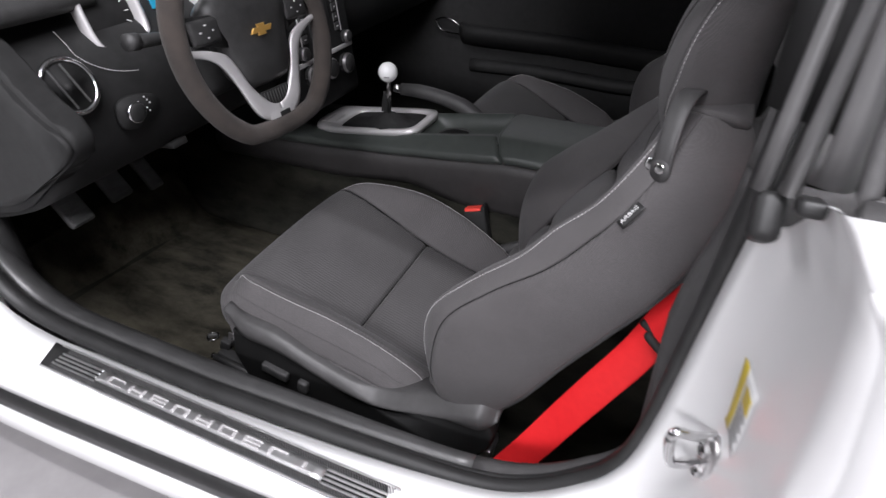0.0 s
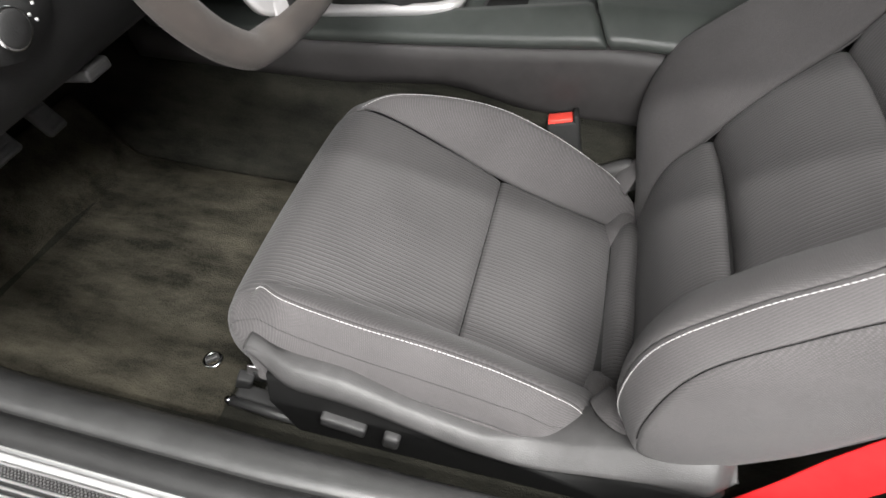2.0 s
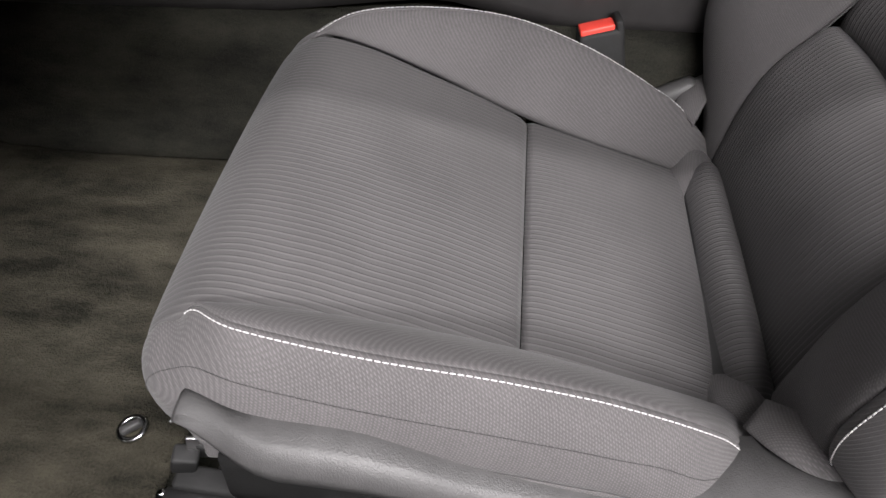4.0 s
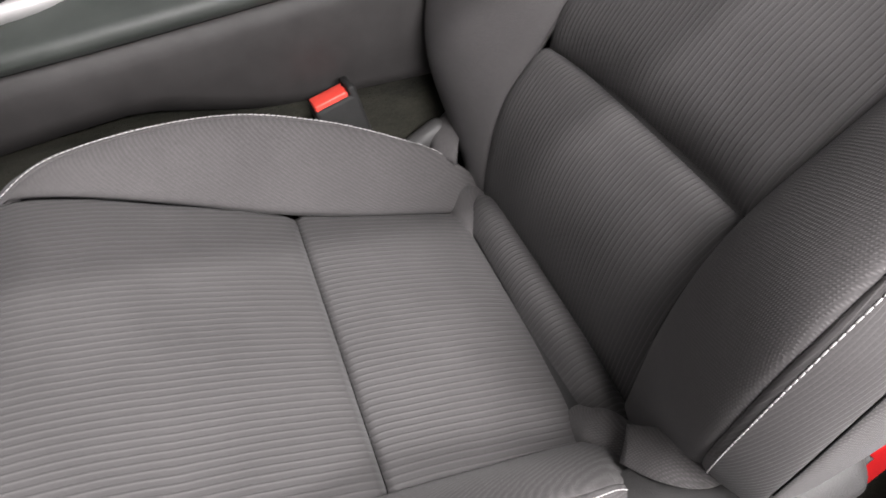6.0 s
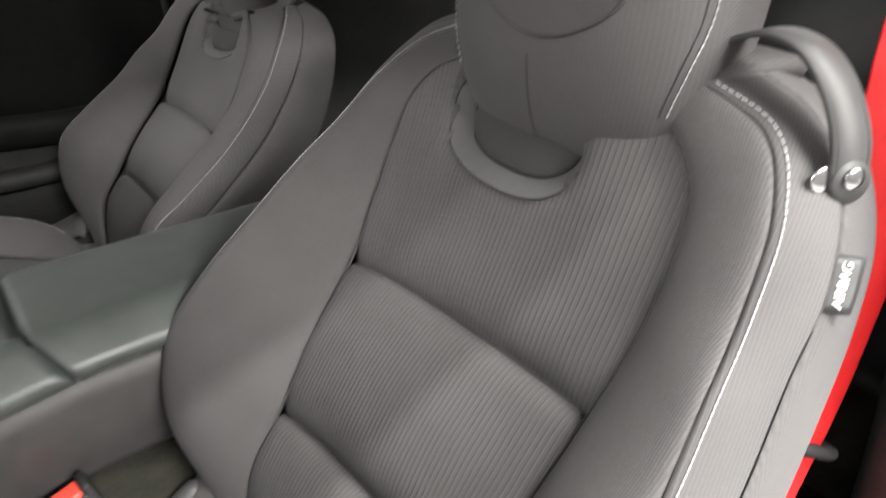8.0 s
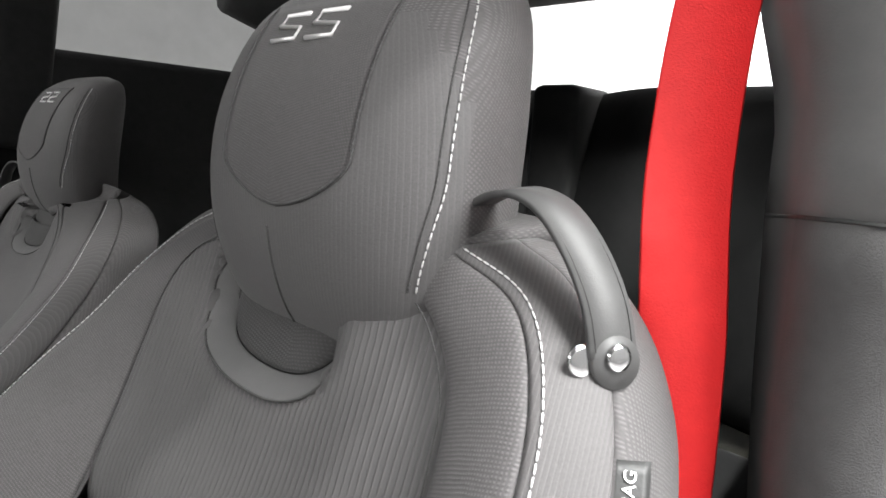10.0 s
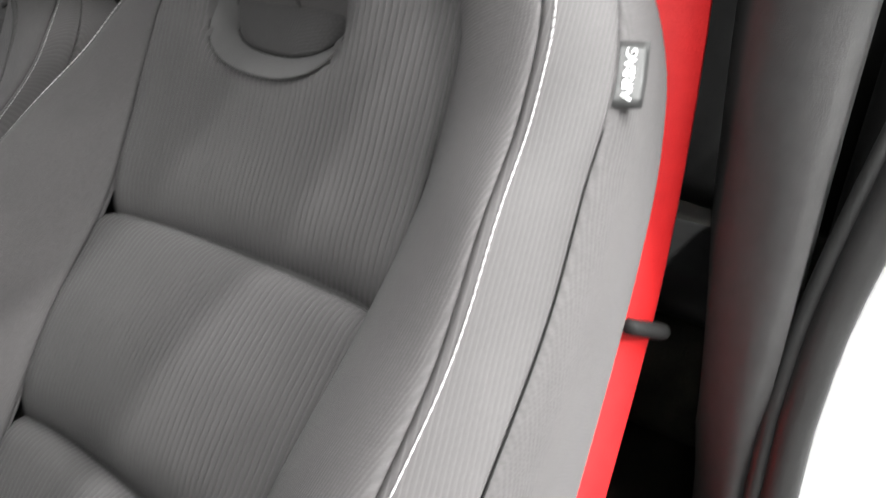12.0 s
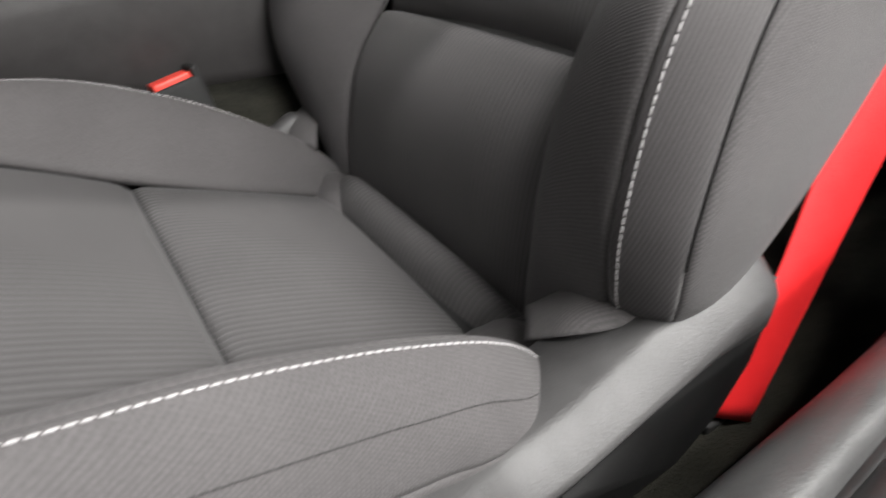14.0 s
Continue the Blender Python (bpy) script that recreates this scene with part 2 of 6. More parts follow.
def raw(name, verts, faces, material, parent=None, label="", smooth=True):
    me = bpy.data.meshes.new(name)
    me.from_pydata([tuple(map(float, v)) for v in verts], [], [tuple(map(int, f)) for f in faces])
    me.validate()
    bm = bmesh.new()
    bm.from_mesh(me)
    bmesh.ops.recalc_face_normals(bm, faces=bm.faces)
    bm.to_mesh(me)
    bm.free()
    if smooth:
        me.polygons.foreach_set("use_smooth", [True] * len(me.polygons))
    me.materials.append(material)
    ob = new(name, me)
    if parent is not None:
        ob.parent = parent
        ob.matrix_parent_inverse = Matrix.Translation(-Vector(parent.location)) if parent.type == "EMPTY" else Matrix()
    if label:
        ob["label"] = label
    return ob


def part(name, bm, material, parent=None, label="", smooth=True):
    me = bpy.data.meshes.new(name)
    bmesh.ops.recalc_face_normals(bm, faces=bm.faces)
    bm.to_mesh(me)
    bm.free()
    if smooth:
        me.polygons.foreach_set("use_smooth", [True] * len(me.polygons))
    me.materials.append(material)
    ob = new(name, me)
    if parent is not None:
        ob.parent = parent
        ob.matrix_parent_inverse = Matrix.Translation(-Vector(parent.location)) if parent.type == "EMPTY" else Matrix()
    if label:
        ob["label"] = label
    return ob


def spline(pts, n):
    """n points on a smooth curve through pts, evenly by the pts' own count."""
    p = np.asarray(pts, float)
    g = np.linspace(0, len(p) - 1, n)
    m = np.gradient(p, axis=0)
    i = np.minimum(g.astype(int), len(p) - 2)
    u = (g - i).reshape(-1, *([1] * (p.ndim - 1)))
    return (2 * u**3 - 3 * u**2 + 1) * p[i] + (u**3 - 2 * u**2 + u) * m[i] + (3 * u**2 - 2 * u**3) * p[i + 1] + (u**3 - u**2) * m[i + 1]


def normals(p):
    du, dv = np.gradient(p, axis=0), np.gradient(p, axis=1)
    n = np.cross(du, dv)
    return n / np.maximum(np.linalg.norm(n, axis=2, keepdims=True), 1e-9)


def slab(name, p, thick, material, parent=None, label="", out=None):
    """A closed sheet: the grid p of points, and its back, thick metres behind. out: a direction that its front faces."""
    n = normals(p)
    if out is not None and (n * np.asarray(out)).sum(2).mean() < 0:
        n = -n
    a, b = p.shape[:2]
    q = p - thick * n
    verts = np.concatenate([p.reshape(-1, 3), q.reshape(-1, 3)])
    ix = np.arange(a * b).reshape(a, b)
    top = np.stack([ix[:-1, :-1], ix[1:, :-1], ix[1:, 1:], ix[:-1, 1:]], -1).reshape(-1, 4)
    faces = [*top.tolist(), *(top[:, ::-1] + a * b).tolist()]
    for ring in (ix[0, :], ix[-1, ::-1], ix[::-1, 0], ix[:, -1]):
        faces += [(ring[k], ring[k + 1], ring[k + 1] + a * b, ring[k] + a * b) for k in range(len(ring) - 1)]
    return raw(name, verts, faces, material, parent, label)


def padded(p, puff=0.006, edge=0.02, depth=0.008, sides=(1, 1, 1, 1), out=(0, 0, 1)):
    """The grid p stuffed like a cushion: swollen in the middle, rolled down into a seam at its edges.
    sides: how far each seam counts (u start, u end, v start, v end)."""
    n = normals(p)
    if (n * np.asarray(out)).sum(2).mean() < 0:
        n = -n
    du = np.linalg.norm(np.diff(p, axis=0), axis=2)
    dv = np.linalg.norm(np.diff(p, axis=1), axis=2)
    su = np.concatenate([np.zeros((1, p.shape[1])), np.cumsum(du, 0)])
    sv = np.concatenate([np.zeros((p.shape[0], 1)), np.cumsum(dv, 1)], 1)
    lift = np.zeros(p.shape[:2])
    for k, d in enumerate((su, su[-1:] - su, sv, sv[:, -1:] - sv)):
        e = np.clip(d / (edge[k] if isinstance(edge, tuple) else edge), 0, 1)
        lift += sides[k] * depth * (np.sqrt(np.clip(1 - (1 - e) ** 2, 0, 1)) - 1)
    u, v = su / np.maximum(su[-1:], 1e-6), sv / np.maximum(sv[:, -1:], 1e-6)
    lift += puff * (4 * u * (1 - u)) ** 0.7 * (4 * v * (1 - v)) ** 0.7
    return p + lift[..., None] * n


def even(n, ends=0.08):
    """n values from 0 to 1, closer together at both ends."""
    t = np.linspace(0, 1, n)
    return t - ends * np.sin(2 * np.pi * t) / (2 * np.pi) * 8


def resample(curve, vals):
    c = np.asarray(curve, float)
    x = np.linspace(0, 1, len(c))
    return np.stack([np.interp(vals, x, c[:, k]) for k in range(c.shape[1])], 1)


def tube(path, radius, sides=8, closed=False):
    """Verts and faces of a tube along path; radius: one number or one a point."""
    p = np.asarray(path, float)
    r = np.broadcast_to(np.asarray(radius, float), (len(p),))
    t = np.roll(p, -1, 0) - np.roll(p, 1, 0) if closed else np.gradient(p, axis=0)
    t /= np.linalg.norm(t, axis=1, keepdims=True)
    ref = np.array([0, 0, 1.0]) if abs(t[:, 2]).mean() < 0.8 else np.array([0, 1.0, 0])
    a = np.cross(t, ref)
    a /= np.maximum(np.linalg.norm(a, axis=1, keepdims=True), 1e-9)
    b = np.cross(t, a)
    ang = np.linspace(0, 2 * np.pi, sides, endpoint=False)
    v = p[:, None] + r[:, None, None] * (np.cos(ang)[None, :, None] * a[:, None] + np.sin(ang)[None, :, None] * b[:, None])
    k = len(p)
    f = []
    for i in range(k if closed else k - 1):
        j = (i + 1) % k
        f += [(i * sides + s, i * sides + (s + 1) % sides, j * sides + (s + 1) % sides, j * sides + s) for s in range(sides)]
    if not closed:
        f += [tuple(range(sides)), tuple((k - 1) * sides + s for s in range(sides))]
    return v.reshape(-1, 3), f


def strip(path, side, width, thick):
    """Verts and faces of a flat band along path, width across the vectors side."""
    p = np.asarray(path, float)
    s = np.asarray(side, float)
    s = s / np.linalg.norm(s, axis=1, keepdims=True)
    t = np.gradient(p, axis=0)
    n = np.cross(t, s)
    n /= np.linalg.norm(n, axis=1, keepdims=True)
    w = np.broadcast_to(np.asarray(width, float), (len(p),))[:, None] / 2
    ring = [p - s * w * 0.94 + n * thick / 2, p + s * w * 0.94 + n * thick / 2, p + s * w, p + s * w * 0.94 - n * thick / 2, p - s * w * 0.94 - n * thick / 2, p - s * w]
    v = np.stack(ring, 1)
    k = len(p)
    f = [(i * 6 + q, i * 6 + (q + 1) % 6, i * 6 + 6 + (q + 1) % 6, i * 6 + 6 + q) for i in range(k - 1) for q in range(6)]
    f += [tuple(range(6)), tuple((k - 1) * 6 + q for q in range(6))]
    return v.reshape(-1, 3), f


def box(x0, x1, y0, y1, z0, z1, bevel=0.006, seg=3):
    bm = bmesh.new()
    bmesh.ops.create_cube(bm, size=1)
    for v in bm.verts:
        v.co = Vector(((x0 + x1) / 2 + v.co.x * (x1 - x0), (y0 + y1) / 2 + v.co.y * (y1 - y0), (z0 + z1) / 2 + v.co.z * (z1 - z0)))
    if bevel:
        bmesh.ops.bevel(bm, geom=bm.edges[:], offset=bevel, segments=seg, affect="EDGES", profile=0.5)
    return bm


def moved(bm, m):
    bmesh.ops.transform(bm, matrix=m, verts=bm.verts)
    return bm


def prism(outline, y0, y1, bevel=0.004, seg=2):
    """An outline of (x, z) pairs, carried from y0 to y1."""
    bm = bmesh.new()
    a = [bm.verts.new((x, y0, z)) for x, z in outline]
    b = [bm.verts.new((x, y1, z)) for x, z in outline]
    k = len(a)
    bm.faces.new(a)
    bm.faces.new(b[::-1])
    for i in range(k):
        bm.faces.new((a[i], b[i], b[(i + 1) % k], a[(i + 1) % k]))
    if bevel:
        es = [e for e in bm.edges if abs(e.verts[0].co.y - e.verts[1].co.y) < 1e-6]
        bmesh.ops.bevel(bm, geom=es, offset=bevel, segments=seg, affect="EDGES", profile=0.5)
    return bm


def lathe(profile, sides=32):
    """(radius, height) pairs turned about z."""
    bm = bmesh.new()
    rings = []
    for r, h in profile:
        rings.append([bm.verts.new((r * math.cos(2 * math.pi * k / sides), r * math.sin(2 * math.pi * k / sides), h)) for k in range(sides)])
    for a, b in zip(rings, rings[1:]):
        for k in range(sides):
            bm.faces.new((a[k], a[(k + 1) % sides], b[(k + 1) % sides], b[k]))
    bm.faces.new(rings[0])
    bm.faces.new(rings[-1])
    return bm


def extrude_path(name, profile, path_frames, material, parent=None, label="", closed_profile=True):
    """A profile (list of 2D arrays, one a station) carried along frames of (origin, a, b)."""
    verts = []
    for (o, a, b), prof in zip(path_frames, profile):
        verts += [np.asarray(o) + p[0] * np.asarray(a) + p[1] * np.asarray(b) for p in prof]
    k, m = len(profile[0]), len(path_frames)
    f = []
    for i in range(m - 1):
        for q in range(k if closed_profile else k - 1):
            f.append((i * k + q, i * k + (q + 1) % k, (i + 1) * k + (q + 1) % k, (i + 1) * k + q))
    if closed_profile:
        f += [tuple(range(k)), tuple((m - 1) * k + q for q in range(k))]
    return raw(name, verts, f, material, parent, label)


def stitches(name, path, lift, parent, pitch=0.0052, fill=0.8, radius=0.0011, label="row of white stitching"):
    """Thread lying on a seam, one short fat stitch after another."""
    p = np.asarray(path, float) + np.asarray(lift)
    d = np.concatenate([[0], np.cumsum(np.linalg.norm(np.diff(p, axis=0), axis=1))])
    verts, faces = [], []
    for s in np.arange(0, d[-1] - pitch, pitch):
        g = s + np.array([0.0, 0.12, 0.5, 0.88, 1.0]) * pitch * fill
        c = np.stack([np.interp(g, d, p[:, k]) for k in range(3)], 1)
        v, f = tube(c, radius * np.array([0.35, 0.85, 1.0, 0.85, 0.35]), 6)
        faces += [tuple(i + len(verts) for i in q) for q in f]
        verts += v.tolist()
    ob = raw(name, verts, faces, THREAD, parent, label)
    return tagged(ob, kind="stuff")


def beside(grid, gap, lift, out):
    """A line on the grid, gap metres in from its first column, lifted a little off the surface."""
    n = normals(grid)
    if (n * np.asarray(out)).sum(2).mean() < 0:
        n = -n
    rows = []
    for row, nn in zip(grid, n):
        d = np.concatenate([[0], np.cumsum(np.linalg.norm(np.diff(row, axis=0), axis=1))])
        rows.append([np.interp(gap, d, row[:, k] + lift * nn[:, k]) for k in range(3)])
    return np.array(rows)


# ---- the showroom ----
floor = tagged(part("floor", box(-7, 7, -6, 8, -0.1, -0.003, 0), INK, smooth=False), "grey speckled showroom floor tiles with thin joints", "floor", kind="structure")
TILE_SIZE, TILE_GAP = 0.6, 0.004
tile_mesh = None
rest = bmesh.new()
for ti in range(-11, 12):
    for tj in range(-10, 14):
        x, y = -0.35 + ti * TILE_SIZE, 0.12 + tj * TILE_SIZE
        h = (TILE_SIZE - TILE_GAP) / 2
        if not (-6.9 < x - h and x + h < 6.95 and -5.95 < y - h and y + h < 7.95):
            continue
        if -4 <= ti <= 1 and -4 <= tj <= 1:
            if tile_mesh is None:
                first = part("tile", box(-h, h, -h, h, -0.012, 0.0, 0.0012, 1), TILE, floor, smooth=False)
                tile_mesh = first.data
                first.location = (x, y, 0)
            else:
                ob = new("tile", tile_mesh)
                ob.parent = floor
                ob.location = (x, y, 0)
        else:
            vs = [rest.verts.new((x + sx * h, y + sy * h, 0.0)) for sx, sy in ((-1, -1), (1, -1), (1, 1), (-1, 1))]
            rest.faces.new(vs)
tagged(part("far_tiles", rest, TILE, floor, smooth=False), kind="stuff")
for k, (x0, x1, y0, y1) in enumerate(((-7.1, 7.1, -6.2, -6.0), (-7.1, 7.1, 8.0, 8.2), (-7.2, -7.0, -6.0, 8.0), (7.0, 7.2, -6.0, 8.0))):
    tagged(part("wall_" + ("south", "north", "west", "east")[k], box(x0, x1, y0, y1, 0, 3.6, 0), PLASTER if k in (0, 3) else GREY_WALL, smooth=False), "plain white showroom wall" if k in (0, 3) else "plain grey showroom wall", "wall", kind="structure")
tagged(part("ceiling", box(-7.1, 7.1, -6.2, 8.2, 3.6, 3.7, 0), GREY_WALL, smooth=False), "plain grey showroom ceiling", "ceiling", kind="structure")

# ---- seats ----
CUSHION_Y, BACK_Y = 1.10, 1.117      # middle lines of the driver's cushion and backrest
COLLAR_Y = 1.121                     # middle of the headrest's collar
CAR_Y = 1.472                        # middle line of the car


def across(prof, n_u, n_v, mid, ends=0.05):
    """A grid over rows of (x, z, half width), from one side of the middle line to the other."""
    rows = spline(prof, n_u)
    t = even(n_v, ends) * 2 - 1
    p = np.zeros((n_u, n_v, 3))
    p[..., 0], p[..., 2] = rows[:, 0:1], rows[:, 1:2]
    p[..., 1] = mid + rows[:, 2:3] * t[None]
    return p


def between(a, b, n_u, n_v, bulge, out):
    """A grid from curve a to curve b, bowed towards out."""
    a, b = spline(a, n_u), spline(b, n_u)
    t = even(n_v, 0.05)[None, :, None]
    o = np.asarray(out, float)
    o = (o / np.linalg.norm(o, axis=-1, keepdims=True))
    o = spline(o, n_u)[:, None] if o.ndim == 2 else o
    hump = (4 * t * (1 - t)) ** 0.8
    bl = spline(np.asarray(bulge, float).reshape(-1, 1), n_u) if np.ndim(bulge) else np.full((n_u, 1), bulge)
    return a[:, None] * (1 - t) + b[:, None] * t + hump * bl[:, None] * o


def flip(curve, mid):
    c = np.array(curve, float)
    c[:, 1] = 2 * mid - c[:, 1]
    return c


def smooth_step(t):
    t = min(1.0, max(0.0, t))
    return t * t * (3 - 2 * t)


def seat():
    s = empty("sport_seat", "dark grey cloth bucket seat with white stitching and black plastic trim", "car seat", "front seats", at=(-0.3, CUSHION_Y, 0.29))
    # cushion insert
    def leaned(p):
        """The cushion's panels rise a little towards the tunnel, the more the further back."""
        p[..., 2] += np.interp(p[..., 0], [-0.56, -0.33, -0.16], [0.0015, 0.005, 0.008]) * (p[..., 1] - CUSHION_Y) / 0.135
        return p
    front = leaned(across([(-0.585, 0.335, 0.172), (-0.604, 0.375, 0.174), (-0.598, 0.418, 0.174), (-0.572, 0.447, 0.172), (-0.54, 0.459, 0.168), (-0.49, 0.450, 0.161), (-0.449, 0.436, 0.154), (-0.39, 0.414, 0.146), (-0.333, 0.390, 0.138)], 60, 40, CUSHION_Y))
    slab("seat_front_panel", padded(front, 0.006, (0.02, 0.022, 0.014, 0.014), 0.009, (0, 0.42, 0.35, 0.35)), 0.016, CLOTH_RIB_DIM, s, "ribbed grey cloth seat panel")
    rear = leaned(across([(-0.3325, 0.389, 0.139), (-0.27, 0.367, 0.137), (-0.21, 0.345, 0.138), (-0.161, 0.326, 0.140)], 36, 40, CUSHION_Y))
    slab("seat_rear_panel", padded(rear, 0.008, (0.014, 0.016, 0.014, 0.014), 0.009, (0.42, 0.8, 0.3, 0.3)), 0.016, CLOTH_RIB_DIM, s, "ribbed grey cloth seat panel")
    roll = leaned(across([(-0.164, 0.322, 0.134), (-0.156, 0.338, 0.136), (-0.147, 0.346, 0.140), (-0.136, 0.345, 0.142), (-0.126, 0.333, 0.142), (-0.120, 0.300, 0.142)], 22, 40, CUSHION_Y))
    slab("seat_roll", padded(roll, 0.003, 0.02, 0.006, (0, 0, 1, 1)), 0.012, CLOTH_RIB_DIM, s, "ribbed grey cloth roll")
    # cushion bolsters, both sides alike
    seams = {-1: [(-0.565, 0.163, 0.442), (-0.548, 0.162, 0.453), (-0.502, 0.158, 0.452), (-0.432, 0.147, 0.427), (-0.351, 0.137, 0.395), (-0.271, 0.133, 0.363), (-0.200, 0.131, 0.336), (-0.150, 0.133, 0.319), (-0.115, 0.139, 0.303)],
             1: [(-0.562, 0.168, 0.446), (-0.545, 0.168, 0.459), (-0.500, 0.159, 0.456), (-0.429, 0.147, 0.434), (-0.349, 0.136, 0.402), (-0.269, 0.134, 0.371), (-0.198, 0.137, 0.345), (-0.149, 0.139, 0.327), (-0.114, 0.144, 0.309)]}
    crests = {-1: [(-0.562, 0.166, 0.447), (-0.545, 0.170, 0.464), (-0.509, 0.1885, 0.4755), (-0.429, 0.1955, 0.467), (-0.347, 0.1945, 0.453), (-0.267, 0.1905, 0.4265), (-0.214, 0.1900, 0.401), (-0.177, 0.1835, 0.366), (-0.164, 0.179, 0.332)],
              1: [(-0.567, 0.165, 0.444), (-0.5515, 0.169, 0.461), (-0.510, 0.187, 0.476), (-0.433, 0.2005, 0.4775), (-0.353, 0.205, 0.4675), (-0.274, 0.1995, 0.440), (-0.208, 0.193, 0.407), (-0.160, 0.184, 0.376), (-0.117, 0.166, 0.333)]}
    # the side wraps round the front corner: it starts on the front panel's own edge
    corner = [(-0.580, 0.168, 0.335), (-0.600, 0.170, 0.375), (-0.597, 0.170, 0.413), (-0.582, 0.169, 0.437)]
    outer = [(-0.545, 0.206, 0.335), (-0.562, 0.212, 0.370), (-0.563, 0.215, 0.396), (-0.558, 0.217, 0.411), (-0.548, 0.219, 0.420), (-0.532, 0.222, 0.426), (-0.495, 0.228, 0.426), (-0.43, 0.230, 0.412), (-0.35, 0.231, 0.395), (-0.27, 0.231, 0.378), (-0.222, 0.228, 0.362), (-0.180, 0.212, 0.340), (-0.162, 0.195, 0.322)]
    hem = [(x + 0.004, h, min(z, 0.345)) for x, h, z in outer]
    for sign in (-1, 1):
        def side(c):
            c = np.array(c, float)
            c[:, 1] = CUSHION_Y + sign * c[:, 1]
            return c
        crest = crests[sign]
        lift = 0.0 if sign < 0 else 0.02
        out_ = [(x, h, z + lift * min(1, max(0, (z - 0.36) / 0.04))) for x, h, z in outer]
        inner = between(side(seams[sign]), side(crest), 70, 16, [0.0, 0.002, 0.004, 0.006, 0.007, 0.007, 0.006, 0.003, 0.001], (0, -0.35 * sign, 1))
        slab("seat_bolster", padded(inner, 0.0, 0.010, 0.0035, (0, 0, 1, 0.45)), 0.003, CLOTH, s, "woven grey cloth bolster", out=(0, -sign, 1))
        turn = [(-1, 0.8 * sign, 0.0), (-1, 0.8 * sign, 0.1), (-1, 0.8 * sign, 0.4), (-0.9, 0.9 * sign, 0.6), (-0.6, sign, 0.8)] + [(0, sign, 0.8)] * 8
        wall = between(side(corner + crest), side(out_), 90, 14, [0.010, 0.011, 0.011, 0.010, 0.009, 0.007, 0.006, 0.006, 0.006, 0.006, 0.005, 0.003, 0.002], turn)
        # creases in the cloth towards the backrest
        near_back = np.clip((wall[..., 0] + 0.30) / 0.10, 0, 1)
        wall[..., 1] += sign * 0.0016 * near_back * np.sin(150 * wall[..., 0] + 110 * wall[..., 2] + 2 * np.sin(60 * wall[..., 2]))
        wall = padded(wall, 0.001, 0.006, 0.0022, (0, 0, 0.5, 0), out=(0, sign, 0.5))
        slab("seat_side", wall, 0.012, CLOTH, s, "woven grey cloth cushion side", out=(0, sign, 0.5))
        low = between(side(out_), side(hem), 90, 8, 0.002, (0, sign, 0))
        slab("seat_skirt", low, 0.010, CLOTH, s, "woven grey cloth cushion side", out=(0, sign, 0))
        crease = wall[14:84, 7] + np.array((0.0, sign * 0.0006, 0.0))
        raw("side_seam", *tube(crease, 0.0003, 5), CLOTH_DARK, s, "dark seam along the cushion side")
        stitches("seat_stitching", beside(wall, 0.0042, 0.0004, (0, sign, 0.5))[32:84], (0, 0, 0), s, 0.0050, 0.80, 0.00054)
    # cloth tucked in between cushion and backrest
    fold = [(-0.166, 0.992, 0.306), (-0.160, 0.972, 0.322), (-0.152, 0.950, 0.328), (-0.150, 0.929, 0.318), (-0.158, 0.914, 0.298)]
    for mirror in (False, True):
        path = spline(flip(fold, CUSHION_Y) if mirror else np.array(fold), 30)
        girth = spline(np.array([[0.016], [0.021], [0.023], [0.021], [0.016]]), 30)[:, 0] * (1 + 0.05 * np.sin(np.linspace(0, 26, 30)))
        raw("seat_tuck", *tube(path, girth, 20), CLOTH, s, "creased grey cloth tuck")
    # foam and pan below the cloth
    part("seat_pan", box(-0.56, -0.12, CUSHION_Y - 0.21, CUSHION_Y + 0.21, 0.285, 0.325, 0.012), PLASTIC_DARK, s, "black metal seat pan")

    # backrest: rows of middle x, z; insert half width; stitch x, half width, z; rear x, z
    st = [(-0.132, 0.284, 0.1355, -0.050, 0.384),
          (-0.1185, 0.436, 0.132, -0.002, 0.450),
          (-0.082, 0.509, 0.1255, 0.045, 0.530),
          (-0.037, 0.576, 0.132, 0.096, 0.605),
          (0.0166, 0.6425, 0.137, 0.140, 0.668),
          (0.050, 0.699, 0.143, 0.168, 0.722),
          (0.0715, 0.747, 0.142, 0.186, 0.770),
          (0.088, 0.788, 0.136, 0.196, 0.812),
          (0.099, 0.8165, 0.115, 0.196, 0.842),
          (0.107, 0.832, 0.086, 0.186, 0.858)]
    # the bolsters' stitched edge on either side: x, half width, z
    edge = {-1: [(-0.138, 0.2175, 0.388), (-0.1645, 0.2288, 0.4635), (-0.1565, 0.2318, 0.554), (-0.101, 0.2233, 0.617), (-0.037, 0.2183, 0.6735), (0.0035, 0.2115, 0.7215), (0.045, 0.2033, 0.759), (0.076, 0.1933, 0.803), (0.098, 0.169, 0.839), (0.110, 0.119, 0.857)],
            1: [(-0.1315, 0.2006, 0.360), (-0.162, 0.2306, 0.468), (-0.142, 0.2562, 0.553), (-0.094, 0.2687, 0.601), (-0.028, 0.2657, 0.657), (0.0225, 0.254, 0.705), (0.064, 0.234, 0.746), (0.099, 0.2106, 0.790), (0.1335, 0.1773, 0.828), (0.160, 0.1363, 0.8485)]}
